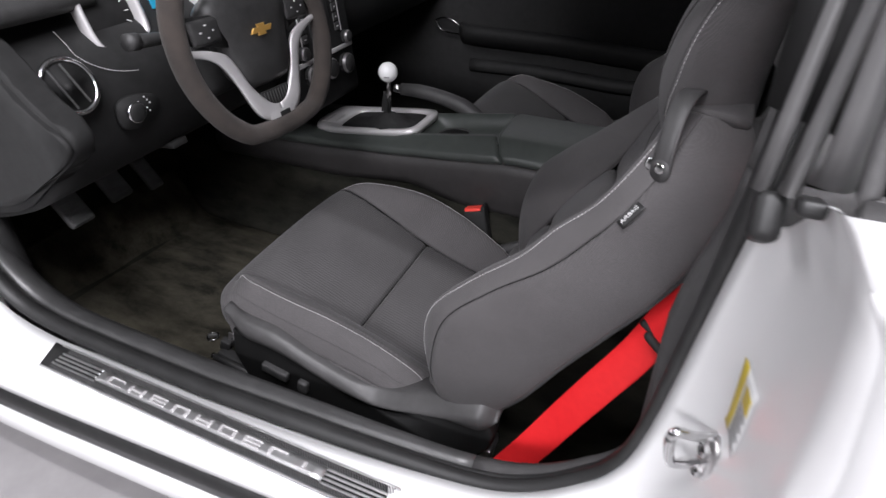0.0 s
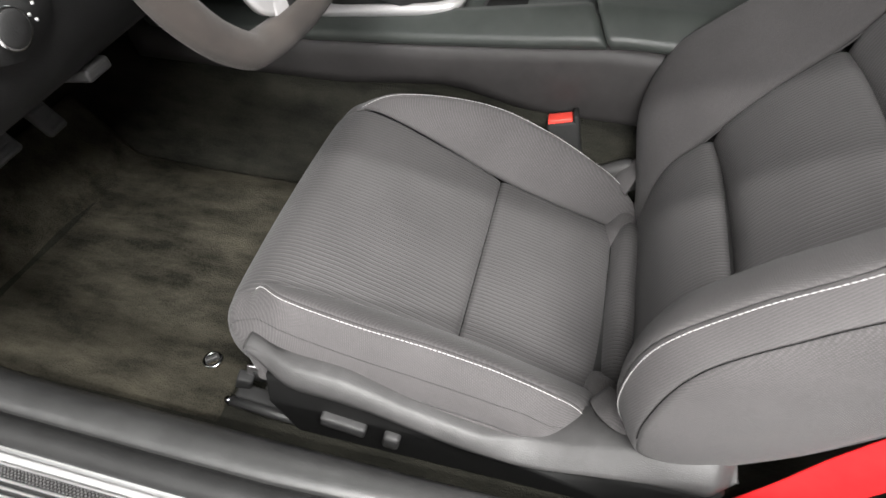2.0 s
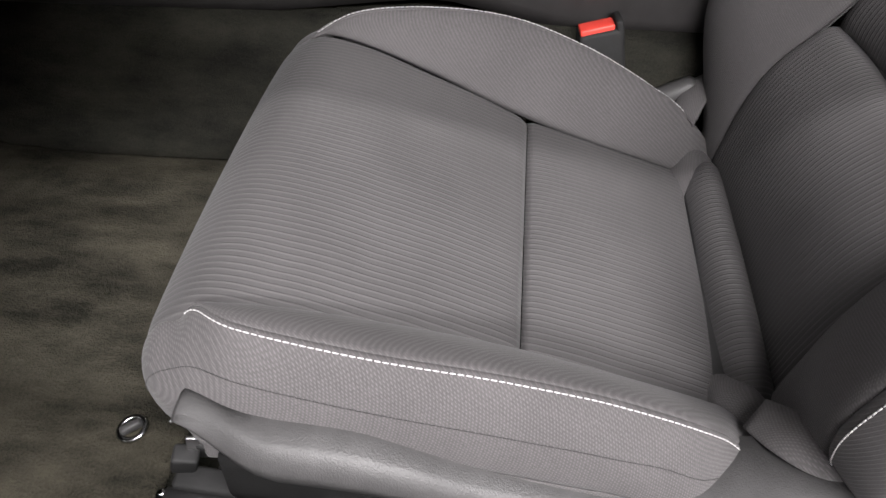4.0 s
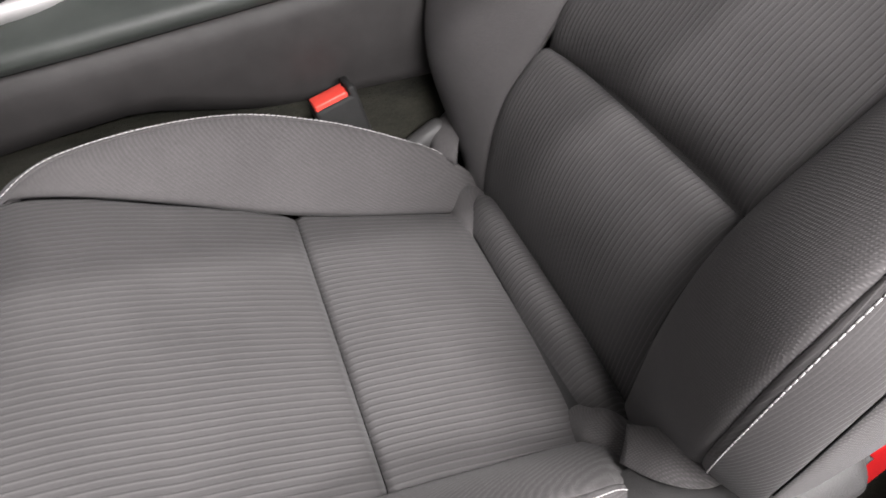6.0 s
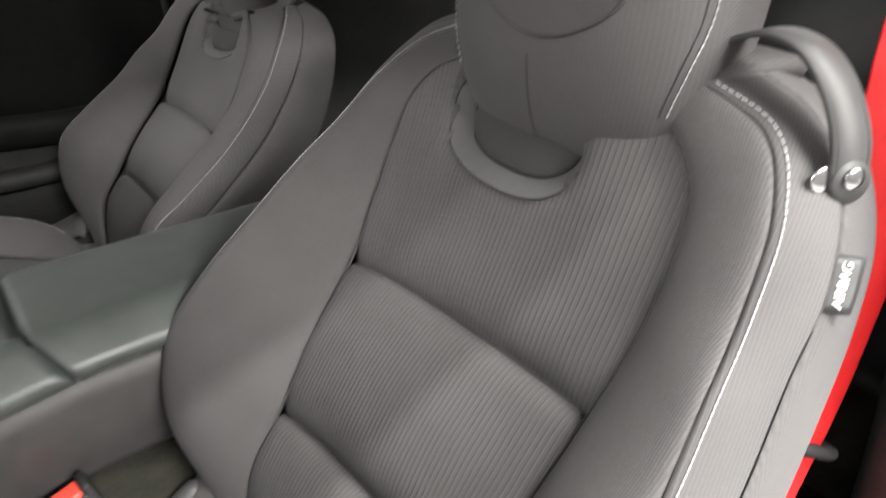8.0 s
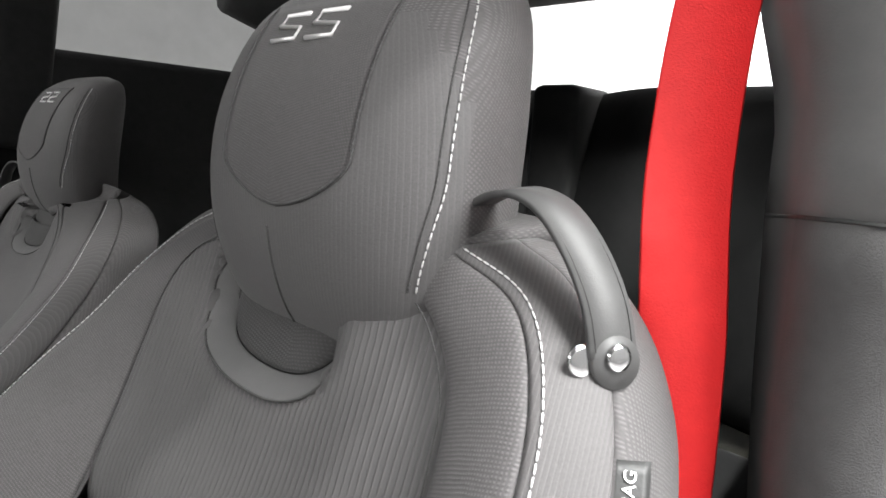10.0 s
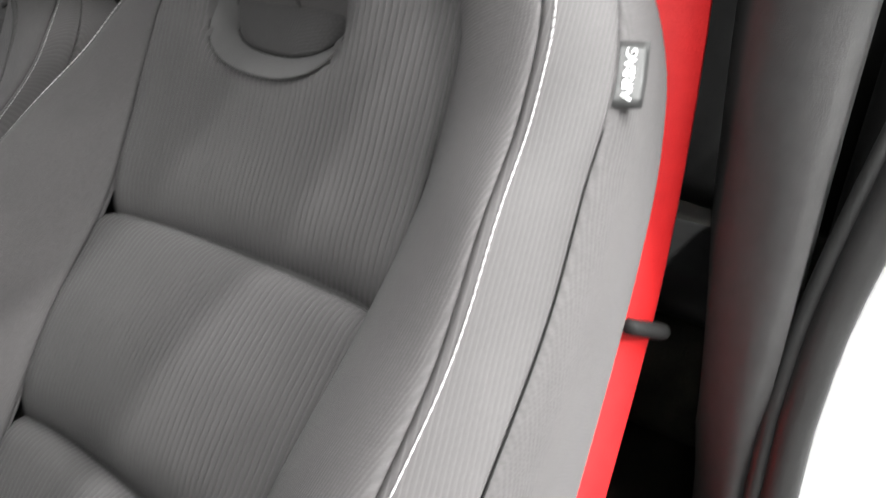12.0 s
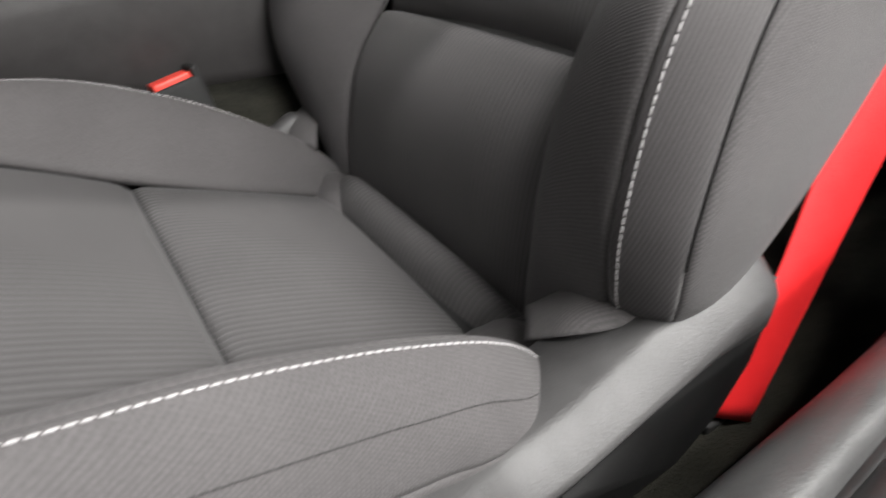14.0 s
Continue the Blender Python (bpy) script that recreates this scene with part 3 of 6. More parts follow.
    # the seam down the side towards the door: x, half width, z
    side_line = [(-0.131, 0.2530, 0.394), (-0.1405, 0.2575, 0.474), (-0.120, 0.255, 0.564), (-0.0575, 0.2485, 0.630), (0.0085, 0.2395, 0.680), (0.051, 0.2312, 0.726), (0.0835, 0.226, 0.769), (0.110, 0.2095, 0.813), (0.1265, 0.1785, 0.8455), (0.138, 0.140, 0.860)]
    wide = [0.225, 0.245, 0.266, 0.277, 0.274, 0.264, 0.250, 0.232, 0.200, 0.155]
    slim = {-1: [0.236, 0.244, 0.246, 0.241, 0.234, 0.227, 0.214, 0.190, 0.158, 0.125], 1: [w - 0.006 for w in wide]}
    # bottom to top, the same thing as rows
    mid = [(a, b, c + 0.006) for a, b, c, *_ in st]
    fwd = (-0.8, 0, 0.6)
    for name, lo, hi, n in (("back_lower_panel", 0, 2.0, 36), ("back_middle_panel", 1.88, 4.0, 36), ("back_upper_panel", 3.91, 9.0, 90)):
        rows = spline(mid, 181)[round(lo * 20):round(hi * 20) + 1]
        p = across(resample(rows, np.linspace(0, 1, 12)), n, 44, BACK_Y)
        hol = 1 - (np.linspace(-1, 1, 44) ** 2)
        p[..., 0] += (0.012 if lo < 3 else 0.010) * hol[None] - 0.0045 * np.linspace(-1, 1, 44)[None]
        if lo > 3:
            off_y = p[..., 1] - COLLAR_Y
            dy, dz_ = off_y / np.where(off_y > 0, 0.083, 0.057), np.maximum(0, 0.791 - p[..., 2]) / 0.044
            p[..., 0] += 0.036 * np.clip((1 - (abs(dy)**3 + dz_**3) ** (1 / 3)) / 0.10, 0, 1)
            # beside the collar, towards the door, the panel swells and hides the headrest's lower edge
            p[..., 0] -= 0.011 * np.exp(-((p[..., 1] - 1.044) / 0.032) ** 2) * np.clip((p[..., 2] - 0.68) / 0.14, 0, 1) ** 2
        ends = (0.3 if lo == 0 else 1.5, 0.3 if lo > 3 else 0.75, 0.3, 0.3)
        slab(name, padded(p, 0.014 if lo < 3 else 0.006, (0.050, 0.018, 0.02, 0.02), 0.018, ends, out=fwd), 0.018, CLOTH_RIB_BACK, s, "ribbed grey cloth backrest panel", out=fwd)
    # added backing sheet, dark so the gaps between the panels look shaded
    gap_back = across(resample(spline([(a + 0.022, b, c + 0.03) for a, b, c in mid], 181)[:172], np.linspace(0, 1, 12)), 30, 12, BACK_Y)
    slab("back_gap_sheet", gap_back, 0.01, CLOTH_DARK, s, "dark backing sheet for the shade between backrest panels", out=fwd)
    for sign in (-1, 1):
        seam_b = np.array([(a, BACK_Y + sign * c, b) for a, b, c, *_ in st])
        crest_b = np.array([(x, BACK_Y + sign * h, z) for x, h, z in edge[sign]])
        inb = seam_b - crest_b
        crest_b += 0.004 * inb / np.linalg.norm(inb, axis=1, keepdims=True)
        rear_b = np.array([(r[3], BACK_Y + sign * w, r[4]) for r, w in zip(st, slim[sign])])
        mid_b = crest_b * 0.66 + rear_b * 0.34
        mid_b[:, 1] = BACK_Y + np.array(wide)
        if sign < 0:
            mid_b = np.array([(x, BACK_Y - h, z) for x, h, z in side_line])
        inner = between(seam_b, crest_b, 90, 20, [0.004, 0.014, 0.018, 0.018, 0.014, 0.009, 0.006, 0.005, 0.004, 0.003], (-0.6, -0.55 * sign, 0.35))
        slab("back_bolster", padded(inner, 0.0, 0.012, 0.0045, (0, 0, 1, 0.5), out=(-0.8, -0.4 * sign, 0.4)), 0.014, CLOTH, s, "woven grey cloth backrest bolster", out=(-0.8, -0.4 * sign, 0.4))
        groove = spline(seam_b, 90)[8:] + np.array((-0.0022, 0.0, 0.0014))
        raw("insert_seam", *tube(groove, 0.0005, 5), CLOTH_DARK, s, "dark seam beside the backrest panel")
        f1 = between(crest_b, mid_b, 90, 14, 0.004, (-0.5, sign, 0.2))
        f1 = padded(f1, 0.0, (0.030, 0.008, 0.008, 0.008), 0.0026, (5, 0, 0.6, 0.3), out=(0, sign, 0))
        slab("back_side_front", f1, 0.010, CLOTH_FINE, s, "finely ribbed grey cloth backrest side", out=(0, sign, 0))
        f2 = between(mid_b, rear_b, 90, 14, 0.010, (0, sign, 0))
        f2 = padded(f2, 0.0, (0.030, 0.010, 0.010, 0.010), 0.0030, (4.5, 0, 0.26, 0.9), out=(0, sign, 0))
        if sign < 0:
            near_side = f2
            raw("side_seam", *tube(f2[6:56, 0] + np.array((0.0, -0.0008, 0.0)), spline(np.array([[0.0006], [0.0006], [0.0005], [0.0002]]), 50)[:, 0], 6), CLOTH_BLACK, s, "dark seam down the backrest side")
        slab("back_side_rear", f2, 0.010, CLOTH, s, "plain grey cloth backrest side", out=(0, sign, 0))
        stitches("back_stitching", beside(f1, 0.0068, 0.0006, (0, sign, 0))[1:], (0, 0, 0), s, 0.0050, 0.84, 0.00052)
    # closing back and top
    rear_l = np.array([(r[3], BACK_Y - w, r[4]) for r, w in zip(st, slim[-1])])
    rear_r = np.array([(r[3], BACK_Y + w, r[4]) for r, w in zip(st, slim[1])])
    back = between(rear_l, rear_r, 60, 24, 0.03, (1, 0, -0.4))
    slab("back_shell", back, 0.010, CLOTH_DARK, s, "dark cloth backrest rear", out=(1, 0, -0.4))
    for sign in (-1, 1):
        la = [(0.112, BACK_Y + sign * 0.085, 0.832), edge[sign][-1], (0.165, 0.152, 0.866), (0.186, 0.149, 0.858)]
        la = [p if k == 0 else (p[0], BACK_Y + sign * p[1], p[2]) for k, p in enumerate(la)]
        lb = [(x, BACK_Y + sign * 0.02, z + dz_) for (x, _, z), dz_ in zip(la, (-0.012, -0.006, 0.002, 0.004))]
        cap = between(la, lb, 16, 16, 0.003, (0, 0, 1))
        slab("back_top", cap, 0.012, CLOTH, s, "grey cloth backrest top", out=(0, 0, 1))
    # headrest: rounded block of cloth with a smooth front patch
    def pill(cx, cz, rows, n_a=44):
        verts = []
        for x, z, hx, hy, pw in rows:
            for k in range(n_a):
                a = 2 * math.pi * k / n_a
                c, d = math.cos(a), math.sin(a)
                verts.append((cx + x + hx * abs(c) ** pw * (1 if c > 0 else -1), BACK_Y - 0.012 + hy * abs(d) ** pw * (1 if d > 0 else -1), cz + z))
        f = [(i * n_a + k, i * n_a + (k + 1) % n_a, (i + 1) * n_a + (k + 1) % n_a, (i + 1) * n_a + k) for i in range(len(rows) - 1) for k in range(n_a)]
        f += [tuple(range(n_a)), tuple((len(rows) - 1) * n_a + k for k in range(n_a))]
        return verts, f
    rows = spline([(x - 0.2 * hx, z, 0.8 * hx, hy, pw) for x, z, hx, hy, pw in [(0.030, -0.004, 0.012, 0.045, 0.8), (0.024, 0.004, 0.045, 0.085, 0.75), (0.012, 0.028, 0.062, 0.102, 0.7), (0.004, 0.07, 0.070, 0.112, 0.68), (0.003, 0.12, 0.072, 0.115, 0.66), (0.010, 0.17, 0.068, 0.113, 0.66), (0.022, 0.215, 0.056, 0.104, 0.68), (0.032, 0.24, 0.036, 0.082, 0.72), (0.036, 0.25, 0.010, 0.04, 0.8)]], 34)
    v, f = pill(0.148, 0.764, rows)
    head = raw("headrest", v, f, CLOTH_HEAD, s, "dark grey cloth headrest")
    head.data.materials.append(CLOTH)
    for poly in head.data.polygons:
        poly.material_index = 1 if poly.center.x > 0.114 else 0
    # seam down the headrest's face, below the patch
    seam_y, seam = 0.008, []
    for x, z, hx, hy, pw in rows:
        if 0.018 < z < 0.10:
            d = (abs(seam_y) / hy) ** (1 / pw)
            seam.append((0.148 + x - hx * math.sqrt(max(0.0, 1 - d * d)) ** pw - 0.0002, BACK_Y - 0.012 + seam_y, 0.764 + z))
    vv, ff = tube(seam, 0.0007, 6)
    raw("headrest_seam", vv, ff, CLOTH_DARK, s, "dark seam on the headrest")
    # smooth patch on its face, outlined by a seam
    lines_ = np.array(rows)
    def head_face(y, z, off):
        x, hx, hy, pw = (float(np.interp(z - 0.764, lines_[:, 1], lines_[:, k])) for k in (0, 2, 3, 4))
        d = min(0.98, (abs(y) / hy)) ** (1 / pw)
        return (0.148 + x - hx * math.sqrt(1 - d * d) ** pw - off, BACK_Y - 0.012 + y, z)
    def patch_half(t):
        return 0.060 * min(1.0, (math.sin(min(1.0, t / 0.30) * math.pi / 2)) ** 0.62 + 0.05)
    ts = np.linspace(0, 1, 26) ** 1.3
    pat = [[head_face(q * patch_half(t), 0.867 + 0.120 * t, 0.0007) for q in np.linspace(-1, 1, 21)] for t in ts]
    slab("headrest_patch", np.array(pat), 0.002, CLOTH_PATCH, s, "smooth dark grey cloth headrest patch", out=(-1, 0, 0))
    rim_ = [head_face(-patch_half(t), 0.867 + 0.120 * t, 0.0006) for t in ts[::-1]] + [head_face(patch_half(t), 0.867 + 0.120 * t, 0.0006) for t in ts]
    raw("patch_seam", *tube(rim_, 0.0010, 6), CLOTH_DARK, s, "dark seam round the headrest patch")
    # two raised bent bars of the embroidered emblem on the patch
    for dy in (0.012, -0.022):
        bars = [(0, 0.016), (-0.022, 0.016), (-0.024, 0.009), (-0.002, 0.007), (-0.002, 0.0), (-0.026, 0.0)]
        vv, ff = tube([head_face(dy - p[0], 0.962 + p[1], 0.0008) for p in bars], 0.0016, 6)
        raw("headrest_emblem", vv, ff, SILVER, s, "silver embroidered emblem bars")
    for sign in (-1, 1):
        def head_edge(shift, off):
            line_ = []
            for x, z, hx, hy, pw in rows:
                if 0.055 < z < 0.225:
                    d = float(np.interp(z, [0.03, 0.075, 0.12], [0.72, 0.80, 0.90])) - shift
                    c = math.sqrt(1 - d * d)
                    line_.append((0.148 + x - hx * c ** pw - 0.7 * off, BACK_Y - 0.012 + sign * (hy * d ** pw + 0.7 * off), 0.764 + z))
            return spline(line_, 80)
        stitches("headrest_stitching", head_edge(0.0, 0.0006), (0, 0, 0), s, 0.0050, 0.8, 0.00048)
        raw("headrest_seam", *tube(head_edge(0.045, 0.0), 0.0006, 5), CLOTH_DARK, s, "dark seam on the headrest")
    # collar round the headrest's foot: a shallow crescent, and the neck that rises from it
    def lip(half, drop, x_mid, z0, sweep=0.022):
        rows_ = []
        for b in np.linspace(-0.30, math.pi + 0.1, 57):
            up = math.copysign(abs(math.sin(b)) ** 0.62, math.sin(b))
            rows_.append((x_mid + sweep * (1 - math.sin(b)) ** 1.3, COLLAR_Y + half * math.cos(b) * (1.0 if b < math.pi / 2 else 0.70), z0 - drop * up))
        return rows_
    hem_, inner_ = lip(0.082, 0.045, 0.0735, 0.792), lip(0.066, 0.031, 0.090, 0.790)
    raw("collar_piping", *tube(hem_, 0.0009, 8), CLOTH_DARK, s, "dark piping under the headrest")
    slab("headrest_collar", between(hem_, inner_, 45, 8, 0.0012, (-1, 0, 0.4)), 0.003, PILLAR_UP, s, "smooth dark collar under the headrest", out=(-1, 0, 0.5))
    raw("collar_seam", *tube(inner_, 0.0008, 6), CLOTH_BLACK, s, "dark seam round the collar")
    neck = between(inner_, lip(0.078, 0.008, 0.102, 0.804), 45, 8, 0.002, (-1, 0, -0.3))
    slab("headrest_neck", neck, 0.006, CLOTH_DARK, s, "dark cloth neck under the headrest", out=(-1, 0, 0))

    # belt strap over the shoulder
    path = spline([(0.134, 1.020, 0.838), (0.133, 1.014, 0.856), (0.131, 1.001, 0.871), (0.128, 0.983, 0.882), (0.1245, 0.963, 0.886), (0.1195, 0.943, 0.881), (0.115, 0.926, 0.866), (0.112, 0.913, 0.844), (0.1105, 0.907, 0.822)], 46)
    across_ = spline([(1.0, -0.06, 0.06), (1.0, -0.06, 0.06), (1.0, -0.10, 0.06), (0.97, -0.22, 0.08), (0.93, -0.34, 0.08), (0.88, -0.45, 0.08), (0.86, -0.50, 0.06), (0.86, -0.50, 0.05)], 46)
    path = path - across_ / np.linalg.norm(across_, axis=1, keepdims=True) * spline(np.array([[0.0], [0.001], [0.0025], [0.0035], [0.004], [0.0035], [0.002], [0.001]]), 46)
    raw("belt_strap", *strip(path, across_, spline(np.array([[0.008], [0.012], [0.018], [0.0220], [0.0232], [0.0234], [0.0234], [0.0236]]), 46)[:, 0], 0.0034), LEATHER, s, "black stitched leather belt strap")
    fx = Vector((0.86, -0.50, 0.05)).normalized()
    fz = Vector((-0.50, -0.85, 0.17))
    fz = (fz - fx * fz.dot(fx)).normalized()
    face = Matrix((fx, fz.cross(fx), fz)).transposed().to_4x4()
    end = Vector((0.1100, 0.9065, 0.8195))
    part("strap_end", moved(lathe([(0.0114, -0.0017), (0.0119, 0.0), (0.0114, 0.0017)], 28), Matrix.Translation(end) @ face), LEATHER, s, "rounded leather strap end")
    for off in (-0.0090, 0.0090):
        vv, ff = tube([p + np.array(fz) * 0.0017 + off * w for p, w in zip(path[18:], (across_ / np.linalg.norm(across_, axis=1, keepdims=True))[18:])], 0.0003, 5)
        raw("strap_seam", vv, ff, PLASTIC_DARK, s, "black strap seam")
    stud = [(0.0078, 0.0), (0.0080, 0.0010), (0.0071, 0.0017), (0.0052, 0.0020), (0.0030, 0.0021), (0.0004, 0.0022)]
    part("stud", moved(lathe([(0.76 * q, h) for q, h in stud], 32), Matrix.Translation(end + fz * 0.0017 + Vector((0.0, 0.0, 0.0025))) @ face), CHROME, s, "chrome press stud")
    part("stud", moved(lathe([(0.92 * q, h) for q, h in stud], 24), Matrix.Translation((0.0990, 0.9165, 0.8205)) @ face), CHROME, s, "chrome press stud")
    # airbag tag, sewn into the side seam and lying flat on the cloth
    row = [int(np.argmin(abs(near_side[:, 0, 2] - z))) for z in (0.7585, 0.7845)]
    seam_line = near_side[row[0]:row[1] + 1, 0] + np.array((0.0, 0.001, 0.0))
    flag = np.array((0.52, -0.85, 0.0))
    patch = np.array([[p + flag * s_ * 0.0150 + np.array((0.10, 0.0, 0.0)) * s_ * s_ * 0.02 for s_ in np.linspace(0, 1, 6)] for p in seam_line])
    nn = normals(patch)
    nn = nn if nn[..., 0].mean() < 0 else -nn
    tag = slab("airbag_tag", patch, 0.0012, RUBBER, s, "small black woven airbag tag", out=(-1, -0.4, 0))
    tx = Vector(patch[-1, 3] - patch[0, 3]).normalized()
    tn = Vector(nn.reshape(-1, 3).mean(0))
    tn = (tn - tx * tn.dot(tx)).normalized()
    m = Matrix((tx, tn.cross(tx), tn)).transposed().to_4x4()
    m.translation = Vector((patch + 0.0006 * nn).reshape(-1, 3).mean(0))
    cu = bpy.data.curves.new("lettering", "FONT")
    cu.body, cu.size, cu.align_x, cu.align_y, cu.extrude = "AIRBAG", 0.0074, "CENTER", "CENTER", 0.0002
    tmp = new("lettering_source", cu)
    bpy.context.view_layer.update()
    me = bpy.data.meshes.new_from_object(tmp.evaluated_get(bpy.context.evaluated_depsgraph_get()))
    bpy.data.objects.remove(tmp)
    me.transform(m)
    me.materials.append(LABEL)
    letters = new("airbag_lettering", me)
    letters.parent = tag

    # plastic side shield with switches
    shield = [(-0.548, 0.428), (-0.50, 0.424), (-0.44, 0.416), (-0.38, 0.402), (-0.31, 0.384), (-0.262, 0.370), (-0.24, 0.366), (-0.20, 0.374), (-0.150, 0.394), (-0.105, 0.414), (-0.070, 0.424), (-0.048, 0.420), (-0.036, 0.402),
              (-0.044, 0.386), (-0.07, 0.390), (-0.11, 0.386), (-0.16, 0.368), (-0.215, 0.346), (-0.255, 0.338), (-0.30, 0.346), (-0.37, 0.370), (-0.44, 0.392), (-0.52, 0.396)]
    crown = [(-0.549, 0.431), (-0.540, 0.436), (-0.50, 0.434), (-0.44, 0.428), (-0.40, 0.415), (-0.36, 0.399), (-0.31, 0.384), (-0.262, 0.372), (-0.235, 0.370), (-0.20, 0.376), (-0.150, 0.394), (-0.105, 0.413), (-0.075, 0.424), (-0.056, 0.426), (-0.044, 0.420), (-0.037, 0.410), (-0.034, 0.400)]
    foot = [(-0.549, 0.428), (-0.530, 0.418), (-0.512, 0.406), (-0.490, 0.400), (-0.44, 0.396), (-0.40, 0.388), (-0.365, 0.375), (-0.313, 0.357), (-0.270, 0.347), (-0.245, 0.345), (-0.215, 0.350), (-0.16, 0.366), (-0.11, 0.378), (-0.07, 0.378), (-0.046, 0.380), (-0.038, 0.388), (-0.034, 0.397)]
    cover = []
    for x, zt in spline(crown, 70):
        zb = min(zt - 0.004, float(np.interp(x, *zip(*foot))))
        wide_ = float(smooth_step((x + 0.290) / 0.06))
        y_in = 0.884 + 0.042 * wide_ * (1 - 0.55 * float(smooth_step((x + 0.14) / 0.08)))
        band = 0.010 + 0.014 * wide_
        end_ = 0.014 * float(smooth_step((x + 0.062) / 0.028)) + 0.020 * (1 - float(smooth_step((x + 0.552) / 0.07)))
        y_in -= min(end_, 0.014)
        drop = min(1.0, (zt - zb) / 0.03)
        cover.append([(x, y_in, max(zb, zt - 0.030 * wide_ - 0.012)), (x, y_in - 0.004, max(zb + 0.001, zt - 0.010 * wide_ - 0.003)), (x, 0.846 + end_ + band + 0.016, zt - 0.004 * wide_), (x, 0.846 + end_ + band + 0.003, zt), (x, 0.846 + end_ + band - 0.003, zt - 0.002 * drop),
                      (x, 0.849 + end_, zt - (0.006 + 0.55 * band) * drop), (x, 0.8465 + end_, zt - (0.010 + 0.6 * band) * drop), (x, 0.8465 + end_, zb + 0.003), (x, 0.852 + end_, zb), (x, y_in, zb)])
    k_, n_ = len(cover), len(cover[0])
    vv = [q for row_ in cover for q in row_]
    ff = [(i * n_ + q, i * n_ + (q + 1) % n_, (i + 1) * n_ + (q + 1) % n_, (i + 1) * n_ + q) for i in range(k_ - 1) for q in range(n_)] + [tuple(range(n_)), tuple((k_ - 1) * n_ + q for q in range(n_))]
    raw("side_shield", vv, ff, SHIELD, s, "grained black plastic seat shield")
    cuff = between([(-0.176, 0.930, 0.368), (-0.166, 0.905, 0.384), (-0.146, 0.888, 0.392), (-0.116, 0.882, 0.399), (-0.090, 0.882, 0.408)], [(-0.156, 0.952, 0.372), (-0.142, 0.930, 0.394), (-0.122, 0.912, 0.404), (-0.100, 0.898, 0.410), (-0.080, 0.890, 0.414)], 24, 12, 0.006, (-0.3, -0.35, 0.9))
    slab("back_cuff", cuff, 0.006, CLOTH, s, "creased grey cloth cuff under the backrest", out=(-0.3, -0.7, 0.6))
    far_cuff = cuff.copy()
    far_cuff[..., 1] = 2 * 1.112 - far_cuff[..., 1]
    slab("back_cuff", far_cuff, 0.006, CLOTH, s, "creased grey cloth cuff under the backrest", out=(-0.3, 0.7, 0.6))
    part("far_shield", prism([(x, z - 0.02) for x, z in shield], 1.318, 1.342, 0.010, 3), PLASTIC, s, "grained black plastic seat shield")
    part("hinge_cover", moved(box(-0.035, 0.035, -0.012, 0.012, -0.030, 0.026, 0.011), Matrix.Translation((-0.172, 1.322, 0.362)) @ pose(0, 0, 0, 0, -30, 0)), SHIELD, s, "satin black hinge cover")
    part("lower_valance", prism([(-0.525, 0.400), (-0.44, 0.398), (-0.37, 0.376), (-0.30, 0.352), (-0.255, 0.344), (-0.215, 0.352), (-0.16, 0.374), (-0.10, 0.394), (-0.055, 0.394), (-0.038, 0.372), (-0.042, 0.338), (-0.065, 0.300), (-0.10, 0.276), (-0.51, 0.276), (-0.535, 0.34)], 0.8545, 0.895, 0.006, 3), VALANCE, s, "black plastic lower valance, darkened as if in shade")
    part("seat_switch", moved(box(-0.027, 0.027, -0.008, 0.008, -0.0095, 0.0095, 0.004), Matrix.Translation((-0.440, 0.852, 0.338)) @ pose(0, 0, 0, 0, 10, 0)), PLASTIC, s, "black seat switch")
    part("seat_switch", moved(box(-0.010, 0.010, -0.008, 0.008, -0.013, 0.013, 0.005), Matrix.Translation((-0.384, 0.852, 0.326)) @ pose(0, 0, 0, 0, 10, 0)), PLASTIC, s, "black seat switch")
    for y in (0.905, 1.285):
        part("seat_rail", box(-0.570, -0.05, y - 0.022, y + 0.022, 0.266, 0.290, 0.003), STEEL, s, "steel seat rail")
        part("rail_lever", moved(box(-0.050, 0.050, -0.010, 0.010, -0.007, 0.007, 0.004), Matrix.Translation((-0.545, y - 0.030, 0.296)) @ pose(0, 0, 0, 0, 8, 0)), PLASTIC_DARK, s, "black steel rail bracket")
        raw("adjust_rod", *tube([(-0.598, y - 0.043, 0.300), (-0.54, y - 0.044, 0.293), (-0.48, y - 0.043, 0.286)], 0.0062, 12), RUBBER, s, "glossy black adjuster rod")
        raw("rod_end", *tube([(-0.604, y - 0.043, 0.3007), (-0.597, y - 0.043, 0.2999)], 0.0050, 12), CHROME, s, "chrome rod end")
        plate_ = part("rail_plate", moved(box(-0.024, 0.024, -0.0015, 0.0015, -0.017, 0.017, 0.001), Matrix.Translation((-0.560, y - 0.010, 0.322)) @ pose(0, 0, 0, 0, 14, 12)), STEEL, s, "zinc steel rail plate")
        for dx, dz_ in ((-0.012, 0.006), (0.010, -0.004)):
            part("rivet", moved(lathe([(0.0052, 0.0), (0.0050, 0.002), (0.003, 0.0032), (0.0005, 0.0034)], 14), Matrix.Translation((-0.560 + dx, y - 0.012, 0.322 + dz_)) @ pose(0, 0, 0, 90, 0, 0)), PLASTIC_DARK, plate_)
